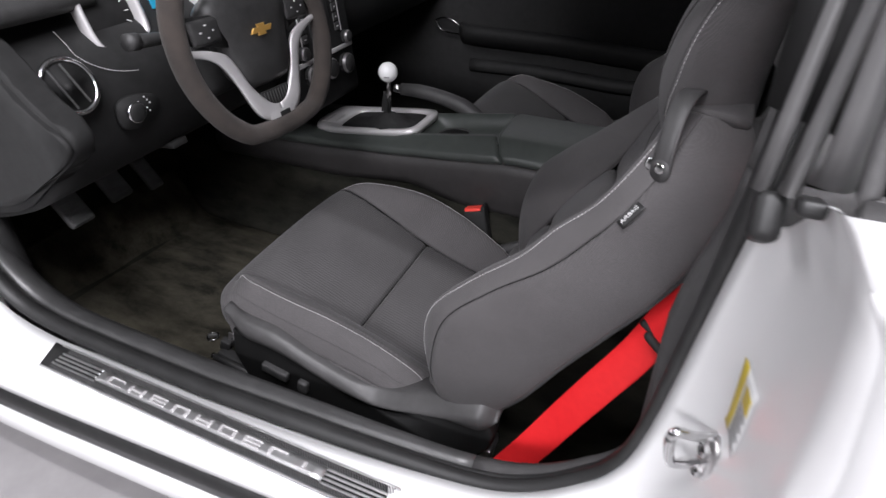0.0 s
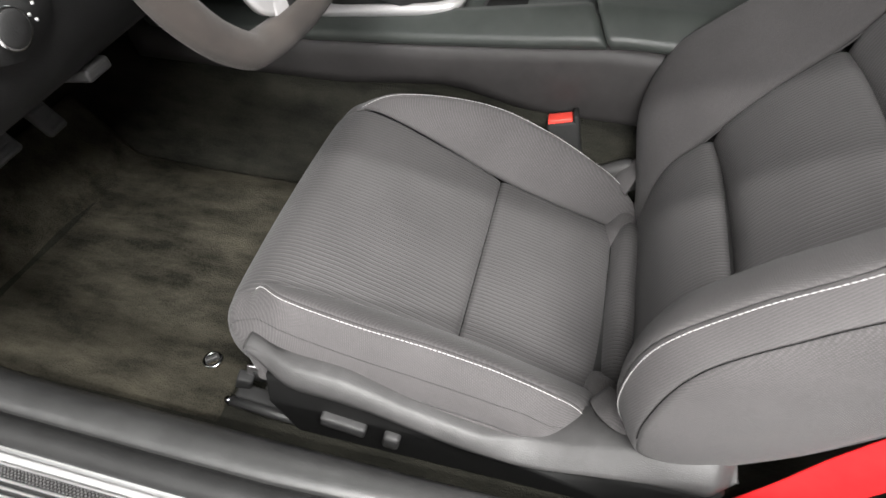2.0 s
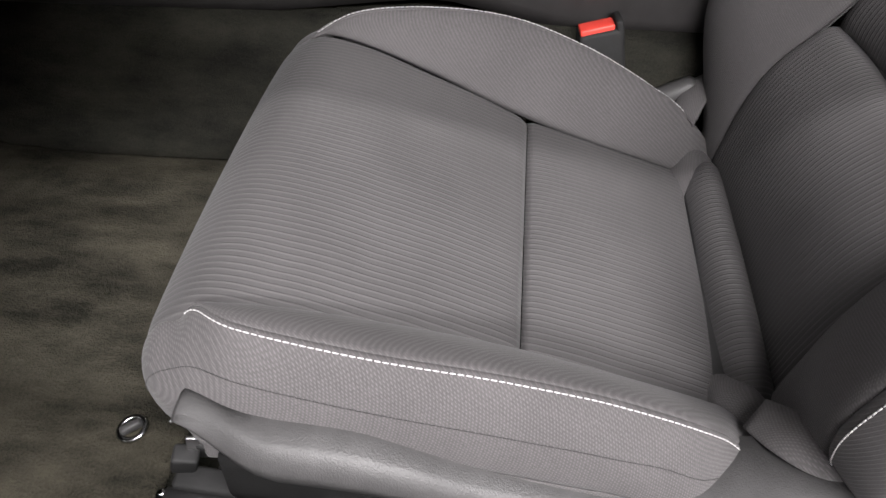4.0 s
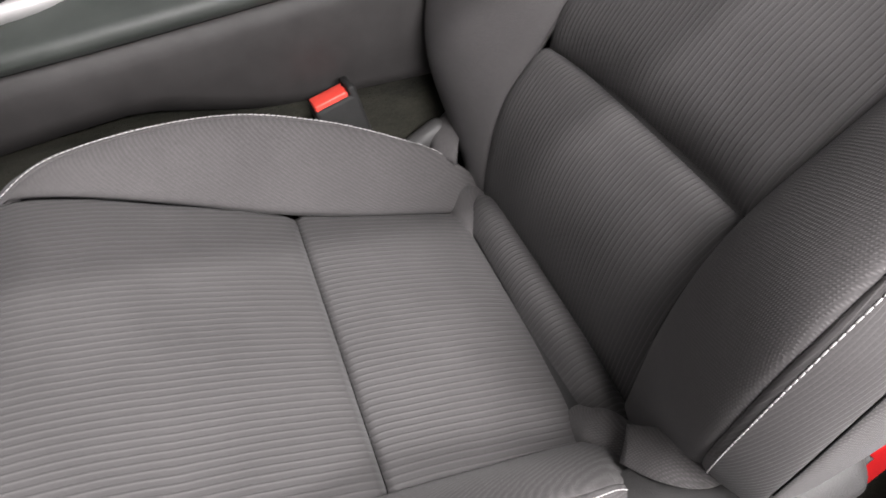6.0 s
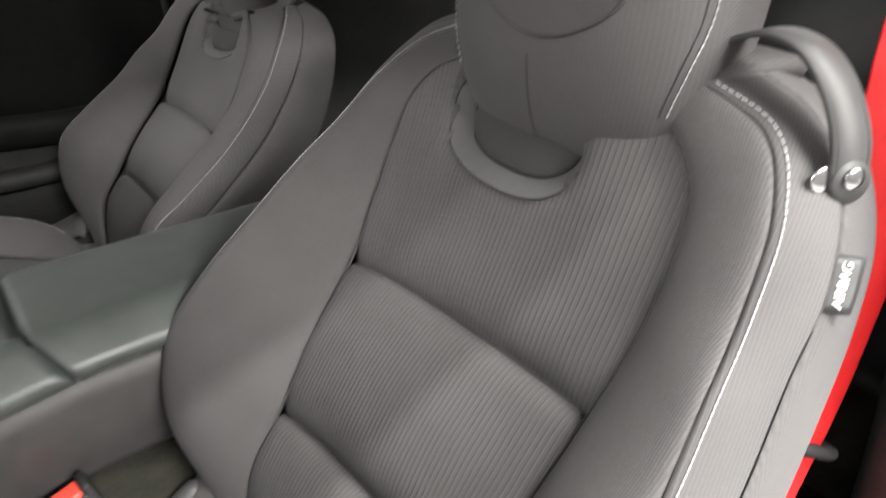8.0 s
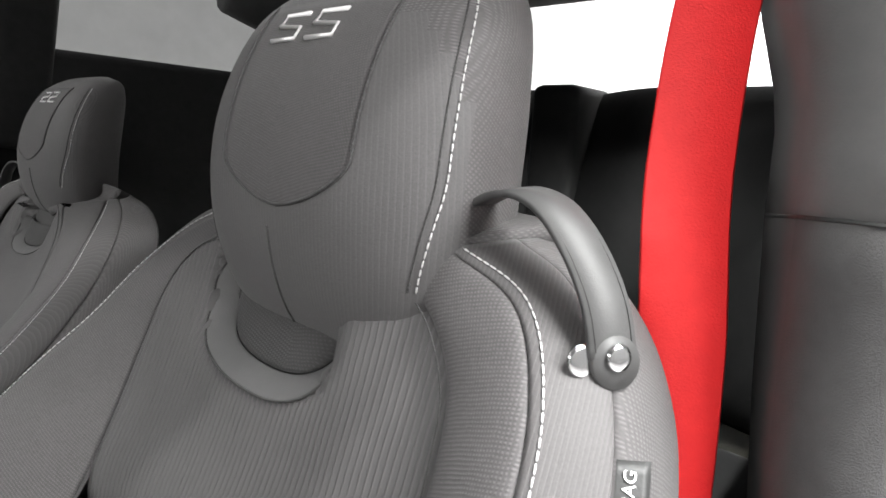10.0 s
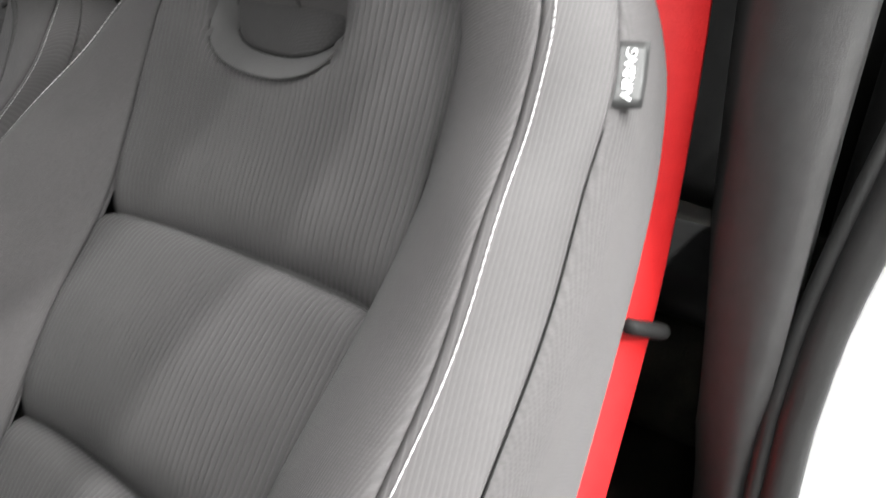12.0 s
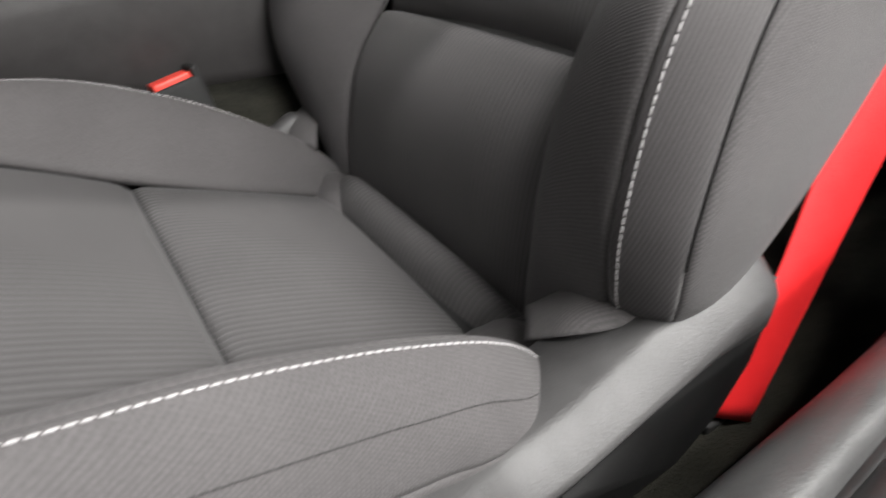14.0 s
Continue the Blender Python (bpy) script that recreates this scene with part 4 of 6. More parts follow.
        part("rail_tab", moved(box(-0.010, 0.010, -0.008, 0.008, -0.012, 0.012, 0.003), Matrix.Translation((-0.586, y - 0.020, 0.316)) @ pose(0, 0, 0, 0, 20, 10)), PLASTIC_DARK, s, "small black rail tab")
    return s


driver_seat = seat()
PASSENGER_Y = 3.063 - CUSHION_Y      # the passenger's seat stands further back, its backrest more reclined
m_seat = Matrix.Translation((-0.1 + 0.07, PASSENGER_Y, 0.35 - 0.042)) @ pose(0, 0, 0, 0, 3.8, 0) @ Matrix.Translation((-0.2, 0, -0.06)) @ Matrix.Scale(-1, 4, (0, 1, 0))
passenger_seat = copy_thing(driver_seat, m_seat)
for ob in passenger_seat.children:           # its headrest is pulled up
    if ob.name.split(".")[0] in ("headrest", "headrest_seam", "headrest_patch", "patch_seam", "headrest_emblem", "headrest_stitching"):
        ob.location.x += 0.014
        ob.location.z += 0.030

# ---- floor and tunnel of the cabin ----
def ground_patch(name, pts_fn, nx, ny, thick, material, label, category, out=(0, 0, 1)):
    p = np.array([[pts_fn(u, v) for v in np.linspace(0, 1, ny)] for u in np.linspace(0, 1, nx)])
    return tagged(slab(name, p, thick, material, out=out), label, category, kind="structure")


def floor_z(x):
    return 0.262 if x > -1.04 else 0.262 + min(0.55, (-1.04 - x) * 1.5)


ground_patch("cabin_floor", lambda u, v: (-1.45 + 2.1 * u, 0.80 + 1.52 * v, floor_z(-1.45 + 2.1 * u)), 44, 6, 0.03, CARPET_DARK, "dark carpeted cabin floor sloping up under the pedals", "car floor")
mat_out = lambda u, v: (-1.12 + 0.50 * u + 0.02 * v, 0.845 + 0.445 * v, floor_z(-1.12 + 0.50 * u) + 0.008 + 0.002 * math.sin(9 * u) * math.sin(7 * v))
mp = np.array([[mat_out(u, v) for v in even(26)] for u in even(34)])
mat_bump = np.array([[noise.noise(Vector((p[0] * 9, p[1] * 9, 0))) * 0.003 for p in row] for row in mp])
mp[..., 2] += mat_bump
tagged(slab("floor_mat", padded(mp, 0.0, 0.02, 0.004), 0.006, CARPET, out=(0, 0, 1)), "worn olive black carpet floor mat on the cabin floor", "floor mat")
clip = empty("mat_clip", "chrome ringed black floor mat fastener", "fastener", at=(-0.664, 0.921, 0.272))
part("ring", moved(lathe([(0.0125, 0), (0.014, 0.003), (0.012, 0.005), (0.009, 0.004), (0.009, 0.0)], 24), Matrix.Translation((-0.664, 0.921, 0.272))), CHROME, clip, "chrome ring")
part("knob", moved(box(-0.009, 0.009, -0.0035, 0.0035, 0, 0.008, 0.002), Matrix.Translation((-0.664, 0.921, 0.274)) @ pose(0, 0, 0, 0, 0, 40)), PLASTIC, clip, "black turn knob")

tun = [(1.285, 0.255), (1.296, 0.285), (1.338, 0.375), (1.354, 0.402), (1.372, 0.428), (1.572, 0.428), (1.590, 0.402), (1.606, 0.375), (1.648, 0.285), (1.66, 0.255)]
fr = [((x, 0, 0), (0, 1, 0), (0, 0, 1)) for x in np.linspace(-1.30, 0.55, 12)]
tagged(extrude_path("tunnel", [tun] * 12, fr, CARPET_TUNNEL), "dark carpet over the transmission tunnel", "car floor", kind="structure")

# ---- centre console ----
console = empty("centre_console", "satin black centre console with armrest lid and silver shifter surround", "console", at=(-0.35, CAR_Y, 0.42))
def con_top(x):
    return float(np.interp(x, [-0.95, -0.72, -0.646, -0.43, -0.25, 0.10], [0.520, 0.525, 0.531, 0.559, 0.589, 0.589]))
def con_seam(x):
    return float(np.interp(x, [-0.95, -0.70, -0.49, -0.35, -0.22, 0.10], [0.487, 0.499, 0.516, 0.530, 0.545, 0.543]))
xs = np.linspace(-1.0, 0.12, 40)
HALF = 0.108                         # half the console's width at its seam
side_prof, fr = [], []
for x in xs:
    h, zs = HALF, con_seam(x)
    low = float(np.interp(x, [-1.0, -0.63, -0.50, -0.44, -0.30, 0.12], [0.424, 0.430, 0.446, 0.452, 0.420, 0.414]))
    side_prof.append([(-h + 0.008, low), (-h + 0.003, low + 0.02), (-h - 0.001, zs - 0.022), (-h + 0.003, zs - 0.007), (-h + 0.010, zs), (h - 0.010, zs), (h - 0.003, zs - 0.007), (h + 0.001, zs - 0.022), (h - 0.003, low + 0.02), (h - 0.008, low)])
    fr.append(((x, CAR_Y, 0), (0, 1, 0), (0, 0, 1)))
extrude_path("console_side", side_prof, fr, CONSOLE_SIDE, console, "satin black lower console wall")
for x0, x1, nm in ((-0.98, -0.2525, "console_top"), (-0.2475, 0.11, "armrest_lid")):
    prof, frs = [], []
    lid = nm == "armrest_lid"
    for x in np.concatenate([x0 + np.linspace(0, 0.012, 6), np.linspace(x0 + 0.02, x1 - 0.02, 34), x1 - np.linspace(0.012, 0, 6)]):
        h, zs, zt = HALF, con_seam(x) + 0.003, con_top(x)
        e = 0.004 * (1 - min(1, (x1 - x) / 0.010, (x - x0) / 0.010)) ** 2
        if lid:
            e += 0.020 * max(0, (x - 0.04) / 0.07) ** 2
        crown = 0.004 if lid else 0.0
        dip = 0.034 * float(np.interp(x, [-0.445, -0.43, -0.26, -0.25], [0, 1, 1, 1])) if not lid else 0.0
        a, b = -h + 0.040, -h + 0.055
        half_ring = [(-h + 0.003, zs), (-h - 0.001 + e, zs + 0.008), (-h + 0.006 + e, zs + 0.018), (a - 0.010, zt - 0.010 - e), (a - 0.002, zt - 0.002 - e), (a + 0.008, zt - e), (b, zt + 0.3 * crown - e - 0.5 * dip), (b + 0.006, zt + 0.5 * crown - e - dip)]
        ring = half_ring + [(0, zt + crown - e - dip)] + [(-q, z) for q, z in half_ring[::-1]]
        prof.append(ring)
        frs.append(((x, CAR_Y, 0), (0, 1, 0), (0, 0, 1)))
    piece = extrude_path(nm, prof, frs, CONSOLE, console, "soft satin black armrest lid" if lid else "satin black console top")
    for v in piece.data.vertices:
        zs, zt = con_seam(v.co.x), con_top(v.co.x)
        if abs(v.co.y - CAR_Y) > 0.055:
            v.co.x += 0.033 * min(1.0, max(0.0, (zt - v.co.z) / (zt - zs)))
# shifter surround, boot, lever with a ball
def rounded(cx, cy, hx, hy, pw, n=48):
    out = []
    for k in range(n):
        a = 2 * math.pi * k / n
        c, d = math.cos(a), math.sin(a)
        out.append((cx + hx * abs(c) ** pw * (1 if c >= 0 else -1), cy + hy * abs(d) ** pw * (1 if d >= 0 else -1)))
    return out


def ring_plate(name, outer, inner, z0, z1, material, parent, label, zf=None):
    n = len(outer)
    zf = zf or (lambda x: 0.0)
    v = [(x, y, z0 + zf(x)) for x, y in outer] + [(x, y, z1 + zf(x)) for x, y in [(0.96 * a + 0.04 * b, 0.96 * c + 0.04 * d) for (a, c), (b, d) in zip(outer, inner)]] + [(x, y, z1 + zf(x)) for x, y in [(0.2 * a + 0.8 * b, 0.2 * c + 0.8 * d) for (a, c), (b, d) in zip(outer, inner)]] + [(x, y, z1 - 0.006 + zf(x)) for x, y in inner] + [(x, y, z0 + zf(x)) for x, y in inner]
    f = [(r * n + k, r * n + (k + 1) % n, (r + 1) * n + (k + 1) % n, (r + 1) * n + k) for r in range(4) for k in range(n)]
    f += [(4 * n + k, 4 * n + (k + 1) % n, (k + 1) % n, k) for k in range(n)]
    return raw(name, v, f, material, parent, label)


ring_plate("shifter_surround", rounded(-0.578, CAR_Y, 0.142, 0.073, 0.34), rounded(-0.557, CAR_Y - 0.001, 0.098, 0.057, 0.40), -0.006, 0.008, SILVER, console, "satin silver shifter surround", con_top)
well = np.array([[(-0.566 + 0.100 * u, CAR_Y + 0.058 * v, con_top(-0.566 + 0.100 * u) + 0.0012) for v in np.linspace(-1, 1, 4)] for u in np.linspace(-1, 1, 8)])
slab("boot_well", well, 0.002, PLASTIC_DARK, console, "black shifter well", out=(0, 0, 1))
for dx in (0.0, 0.026):
    part("console_button", moved(box(-0.010, 0.010, -0.023, 0.023, 0.005, 0.0115, 0.002), Matrix.Translation((-0.680 - dx, CAR_Y - 0.018, con_top(-0.68 - dx)))), SILVER, console, "silver console button")
ring_plate("cup_holder", rounded(-0.372, CAR_Y, 0.043, 0.043, 1.0), rounded(-0.372, CAR_Y, 0.038, 0.038, 1.0), 0.520, 0.5395, PLASTIC, console, "black cup holder rim")
part("cup_floor", moved(lathe([(0.038, 0), (0.0375, 0.002)], 32), Matrix.Translation((-0.372, CAR_Y, 0.5365))), PLASTIC_DARK, console, "black cup holder well")
lever = empty("shift_lever", "short shift lever with a white ball knob and leather boot", "gear lever", at=(-0.525, 1.45, 0.56))
bt = bmesh.new()
rings = []
for r, z in ((0.056, -0.006), (0.048, 0.002), (0.036, 0.010), (0.034, 0.018), (0.028, 0.026), (0.022, 0.034), (0.013, 0.045), (0.010, 0.052)):
    rings.append([bt.verts.new((-0.528 + (r * 1.1 + 0.0035 * math.sin(5 * a + 60 * z)) * math.cos(a), 1.450 + (r * 0.8 + 0.003 * math.cos(4 * a + 80 * z)) * math.sin(a), 0.557 + 0.42 * z)) for a in np.linspace(0, 2 * math.pi, 28, endpoint=False)])
for a, b in zip(rings, rings[1:]):
    for k in range(28):
        bt.faces.new((a[k], a[(k + 1) % 28], b[(k + 1) % 28], b[k]))
bt.faces.new(rings[-1])
part("boot", bt, PLASTIC_DARK, lever, "creased black leather shift boot")
vv, ff = tube([(-0.531, 1.452, 0.572), (-0.522, 1.441, 0.632), (-0.517, 1.433, 0.662)], 0.0055, 12)
raw("shaft", vv, ff, CHROME, lever, "chrome shift shaft")
part("shaft_plate", moved(box(-0.0075, 0.0075, -0.003, 0.003, -0.026, 0.024, 0.002), Matrix.Translation((-0.532, 1.442, 0.607)) @ pose(0, 0, 0, 5, 10, 20)), PLASTIC_DARK, lever, "black shift pattern plate")
bm = bmesh.new()
bmesh.ops.create_uvsphere(bm, u_segments=32, v_segments=20, radius=0.0214)
ball = part("ball_knob", moved(bm, Matrix.Translation((-0.514, 1.430, 0.680))), BALL, lever, "glossy white ball knob")
part("ball_print", moved(box(-0.006, 0.006, -0.0008, 0.0008, -0.0016, 0.0016, 0.0003, 1), Matrix.Translation((-0.507, 1.4105, 0.675)) @ pose(0, 0, 0, 10, 0, 20)), INK, ball, "small grey print")

# handbrake beside the shifter
hb = empty("handbrake", "black leather handbrake lever with chrome button", "handbrake", at=(-0.40, 1.562, 0.55))
vv, ff = tube(spline([(-0.552, 1.557, 0.594), (-0.50, 1.558, 0.595), (-0.44, 1.559, 0.587), (-0.385, 1.560, 0.571), (-0.33, 1.56, 0.538)], 20), spline(np.array([[0.0145], [0.0165], [0.0175], [0.019], [0.017]]), 20)[:, 0], 14)
raw("grip", vv, ff, LEATHER, hb, "black leather handbrake grip")
vv, ff = tube([(-0.574, 1.5565, 0.594), (-0.570, 1.5565, 0.594), (-0.550, 1.557, 0.593)], [0.008, 0.0105, 0.0105], 14)
raw("release_button", vv, ff, CHROME, hb, "chrome release button")

# belt buckle
bk = empty("belt_buckle", "black belt buckle with red release button beside the seat", "belt buckle", at=(-0.262, 1.338, 0.40))
mb = Matrix.Translation((-0.258, 1.334, 0.410)) @ pose(0, 0, 0, -8, -13, 6)
part("buckle_body", moved(box(-0.022, 0.025, -0.0155, 0.0155, -0.060, 0.0345, 0.005), mb), PLASTIC_DARK, bk, "glossy black buckle body")
part("buckle_lip", moved(box(0.0175, 0.0255, -0.015, 0.015, 0.015, 0.043, 0.003), mb), PLASTIC_DARK, bk, "black raised buckle lip")
part("release_button", moved(box(-0.0195, 0.0165, -0.0125, 0.0105, 0.030, 0.0395, 0.002), mb), RED, bk, "red release button")
vv, ff = tube([(-0.262, 1.335, 0.37), (-0.24, 1.335, 0.31), (-0.22, 1.33, 0.275)], 0.012, 8)
raw("stalk", vv, ff, PLASTIC_DARK, bk, "black buckle stalk")

# ---- seat belt ----
belt = empty("seat_belt", "bright red webbing seat belt running from floor to pillar", "seat belt", at=(0.0, 0.845, 0.31))
pp = spline([(-0.029, 0.861, 0.271), (0.020, 0.869, 0.362), (0.057, 0.877, 0.436), (0.094, 0.881, 0.510), (0.130, 0.885, 0.582), (0.154, 0.890, 0.645), (0.180, 0.899, 0.720), (0.204, 0.909, 0.805), (0.229, 0.924, 0.905), (0.266, 0.927, 1.03), (0.305, 0.910, 1.12)], 88)
sd = spline([(1, -0.30, -0.48), (1, -0.33, -0.46), (1, -0.50, -0.43), (1, -0.58, -0.41), (1, -0.68, -0.36), (0.85, -0.80, -0.25), (0.6, -0.9, -0.12), (0.45, -0.92, -0.04), (0.40, -0.92, 0.0), (0.40, -0.92, 0.0), (0.40, -0.92, 0.0)], 88)
raw("webbing", *strip(pp, sd, 0.047, 0.0018), BELT, belt, "bright red webbing")
gc, gs = np.array((0.141, 0.886, 0.618)), np.array((0.80, -0.52, -0.32))
gs = gs / np.linalg.norm(gs)
gn = np.cross(np.array((0.42, 0.06, 0.90)), gs)
gn = gn / np.linalg.norm(gn)
loop = [gc + gs * p + gn * q for p, q in ((0.000, -0.004), (0.002, -0.007), (0.012, -0.007), (0.023, -0.007), (0.0290, -0.005), (0.030, 0.0), (0.0290, 0.005), (0.023, 0.007), (0.0, 0.007), (-0.02, 0.006))]
vv, ff = tube(spline(loop, 40), 0.0052, 10)
raw("belt_guide", vv, ff, PLASTIC_DARK, belt, "black wire belt guide")
part("belt_anchor", box(-0.05, 0.0, 0.864, 0.878, 0.262, 0.272, 0.003), PLASTIC_DARK, belt, "black belt anchor")
part("belt_ring", moved(box(-0.012, 0.012, -0.03, 0.03, -0.03, 0.03, 0.008), Matrix.Translation((0.330, 0.895, 1.135))), PLASTIC, belt, "black upper belt ring")

# ---- door opening: sill, seal, pillar ----
body = empty("car_body", "white painted car body with an open driver's doorway", "car body", kind="structure", at=(0, 0.62, 0))
# the opening's line in x, z (front low corner, sill, rear low corner, pillar)
line = spline([(-1.00, 0.92), (-1.00, 0.76), (-0.985, 0.62), (-0.95, 0.51), (-0.89, 0.435), (-0.80, 0.408), (-0.66, 0.402), (-0.50, 0.400), (-0.34, 0.398), (-0.18, 0.397), (-0.036, 0.402), (0.053, 0.430), (0.111, 0.490), (0.142, 0.560), (0.161, 0.640), (0.174, 0.740), (0.187, 0.860), (0.196, 0.960), (0.200, 1.06), (0.184, 1.18), (0.114, 1.27), (-0.05, 1.315), (-0.3, 1.32)], 111)
tan = np.gradient(line, axis=0)
tan /= np.linalg.norm(tan, axis=1, keepdims=True)
outw = np.stack([tan[:, 1], -tan[:, 0]], 1)          # away from the opening
n_pts = len(line)
w_pillar = np.clip((np.arange(n_pts) - 52) / 14, 0, 1)
w_front = np.clip((24 - np.arange(n_pts)) / 10, 0, 1)
# the pillar's flange lies deeper in the car and lower than the sill's line
station = np.arange(n_pts)
def smooth(t):
    t = np.clip(t, 0, 1)
    return t * t * (3 - 2 * t)
deep = np.interp(station, [36, 43, 49, 52, 60, 70, 80], [0, 0.010, 0.020, 0.024, 0.042, 0.052, 0.052])
deep_trim = deep + 0.006 * smooth((station - 70) / 10)
deep = deep * (1 - smooth((station - 72) / 16))
rear_turn = smooth((station - 40) / 12) * (1 - smooth((station - 72) / 16))
def inward(pr, d):
    return np.array([(o, y + d * float(np.clip((y - 0.56) / 0.10, 0, 1))) for o, y in pr])
def frames():
    return [((p[0], 0.30 * max(0.0, p[1] - 0.95), p[1] - 1.15 * dd * sm), (o[0], 0, o[1]), (0, 1, 0)) for p, o, dd, sm in zip(line, outw, deep, smooth((station - 54) / 14))]
sill_p = np.array([(0.000, 0.712), (0.001, 0.690), (0.003, 0.655), (0.012, 0.642), (0.022, 0.646), (0.040, 0.664), (0.10, 0.675), (0.10, 0.69), (0.05, 0.712)])
pil_p = np.array([(0.000, 0.712), (0.012, 0.702), (0.030, 0.682), (0.043, 0.655), (0.050, 0.620), (0.062, 0.582), (0.075, 0.552), (0.14, 0.56), (0.12, 0.712)])
profs = [sill_p * (1 - w) + pil_p * w for w in np.maximum(w_pillar, w_front)]
def jamb_flank(pr, fr_):
    """The pillar's flank: its outer corner runs up and turns in to end under the window."""
    (fx, _, fz), (ox, _, oz), _ = fr_
    y_in, out_ = pr[0][1], []
    for k, (o, y) in enumerate(pr):
        if k < 7:
            z = min(fz + o * oz, jamb_top(y))
            outer = float(np.interp(z, [0.70, 0.839, 0.888, 0.928, 0.947, 0.971, 0.987], [0.245, 0.241, 0.2356, 0.2287, 0.2225, 0.208, 0.1986]))
            inner = min(fx, 0.192)
            g = float(np.interp((y_in - y) / (y_in - 0.552), [0, 0.0625, 0.1875, 0.356, 0.575, 0.8125, 1.0], [0, 0.14, 0.36, 0.55, 0.70, 0.86, 1.0]))
            w = float(smooth((fz - 0.68) / 0.10))
            o = o * (1 - w) + w * (inner + (outer - inner) * g - fx) / max(0.6, ox)
        out_.append((o, y))
    return np.array(out_)
def jamb_top(y):
    return float(np.interp(y, [0.57, 0.63, 0.66, 0.70, 0.74], [0.980, 0.952, 0.932, 0.894, 0.868]))
profs = [inward(jamb_flank(p, f) if i > 60 else p, d) for i, (p, f, d) in enumerate(zip(profs, frames(), deep + 0.012 * rear_turn))]
jamb = extrude_path("door_jamb", profs[:88], frames()[:88], PAINT, body, "glossy white painted door jamb")
for v in jamb.data.vertices:
    v.co.z = min(v.co.z, jamb_top(v.co.y)) if v.co.x > 0 else v.co.z
seal_p = [np.array([(0.004 + 0.011 * math.cos(a) - 0.008, 0.728 + 0.015 * math.sin(a)) for a in np.linspace(0, 2 * math.pi, 12, endpoint=False)])] * n_pts
seal_p = [inward(np.array([(0.004 + (o - 0.004) * (1 - 0.3 * r), 0.732 + (y - 0.728) * (1 - 0.35 * r)) for o, y in p]), d) for p, d, r in zip(seal_p, deep, rear_turn)]
extrude_path("door_seal", seal_p, frames(), RUBBER, body, "black rubber door seal")
seal2_p = [np.array([(0.000 + 0.0045 * math.cos(a), 0.7445 + 0.0055 * math.sin(a)) for a in np.linspace(0, 2 * math.pi, 10, endpoint=False)])] * n_pts
seal2_p = [inward(p, d) for p, d in zip(seal2_p, deep)]
extrude_path("seal_lip", seal2_p, frames(), RUBBER, body, "black rubber seal lip")

# outer skins: rocker and quarter
def rocker_shift(x):
    return 0.045 * max(0.0, x + 0.84)
rock = [(0.660, 0.385), (0.632, 0.374), (0.622, 0.362), (0.619, 0.350), (0.630, 0.346), (0.630, 0.290), (0.617, 0.287), (0.611, 0.270), (0.611, 0.245), (0.618, 0.226), (0.65, 0.20), (0.72, 0.20), (0.72, 0.385)]
xs_ = np.linspace(-1.25, 0.30, 10)
fr = [((x, rocker_shift(x), 0), (0, 1, 0), (0, 0, 1)) for x in xs_]
extrude_path("rocker", [rock] * 10, fr, PAINT, body, "white painted rocker panel")
extrude_path("rocker_seal", [[(0.618, 0.345), (0.616, 0.32), (0.619, 0.292), (0.632, 0.292), (0.632, 0.345)]] * 10, fr, RUBBER, body, "black rubber strip along the rocker")
qs = []
edge_pts = []
for i in range(54, 88, 3):
    (x, y, z), (ox, _, oz), _ = frames()[i]
    o, yy = profs[i][6]
    edge_pts.append((x + o * ox + 0.005, yy - 0.002, z + o * oz))
edge_pts = sorted((p for p in edge_pts if p[2] < 0.93), key=lambda p: p[2]) + [(0.2275, 0.552, 0.940), (0.220, 0.554, 0.953)]
edge_pts = [(edge_pts[0][0] - 0.03, 0.585, 0.12), (edge_pts[0][0] - 0.01, 0.57, 0.25)] + [p for p in edge_pts if p[2] > 0.33]
for x, y, z in edge_pts:
    qs.append([(x + u * 1.5, y - 0.012 * math.sin(min(1, u * 8) * math.pi / 2) + 0.03 * u * u, z + 0.02 * u) for u in np.linspace(0, 1, 14) ** 1.6])
slab("quarter_panel", np.array(qs), 0.015, PAINT, body, "white painted quarter panel", out=(0, -1, 0))
part("pillar_cap", moved(box(-0.009, 0.009, -0.016, 0.016, -0.016, 0.016, 0.006), Matrix.Translation((0.176, 0.686, 0.908)) @ pose(0, 0, 0, -34, 0, 0)), RUBBER, body, "black rubber pillar cap")
part("belt_cap", moved(box(-0.007, 0.007, -0.012, 0.012, -0.005, 0.005, 0.003), Matrix.Translation((0.189, 0.640, 0.944)) @ pose(0, 0, 0, -20, 0, 0)), RUBBER, body, "black belt line end cap")
# dark strips of the pillar above the waist, and the quarter window
for x, y0, w, lean, z0, mat_ in ((0.1695, 0.700, 0.0125, 0.095, 0.922, STRIP), (0.1825, 0.680, 0.0115, 0.110, 0.930, STRIP), (0.1985, 0.650, 0.0200, 0.045, 0.950, STRIP)):
    pth = np.array([[(x + q * w / 2 + lean * (z - 0.925), y0 + 0.28 * (z - 0.95) + 0.004 * q * q + 0.004 * max(0, q - 0.6), z) for q in np.linspace(-1, 1, 9)] for z in np.linspace(z0, 1.30, 10)])
    slab("pillar_strip", pth, 0.010, mat_, body, "satin dark grey pillar strip", out=(0, -1, 0))
backing = np.array([[(0.160 + 0.055 * u, 0.725 - 0.055 * u + 0.28 * (z - 0.95), z) for z in np.linspace(0.965, 1.30, 6)] for u in np.linspace(0, 1, 4)])
slab("pillar_backing", backing, 0.01, PLASTIC_DARK, body, "black pillar cover", out=(0, -1, 0))
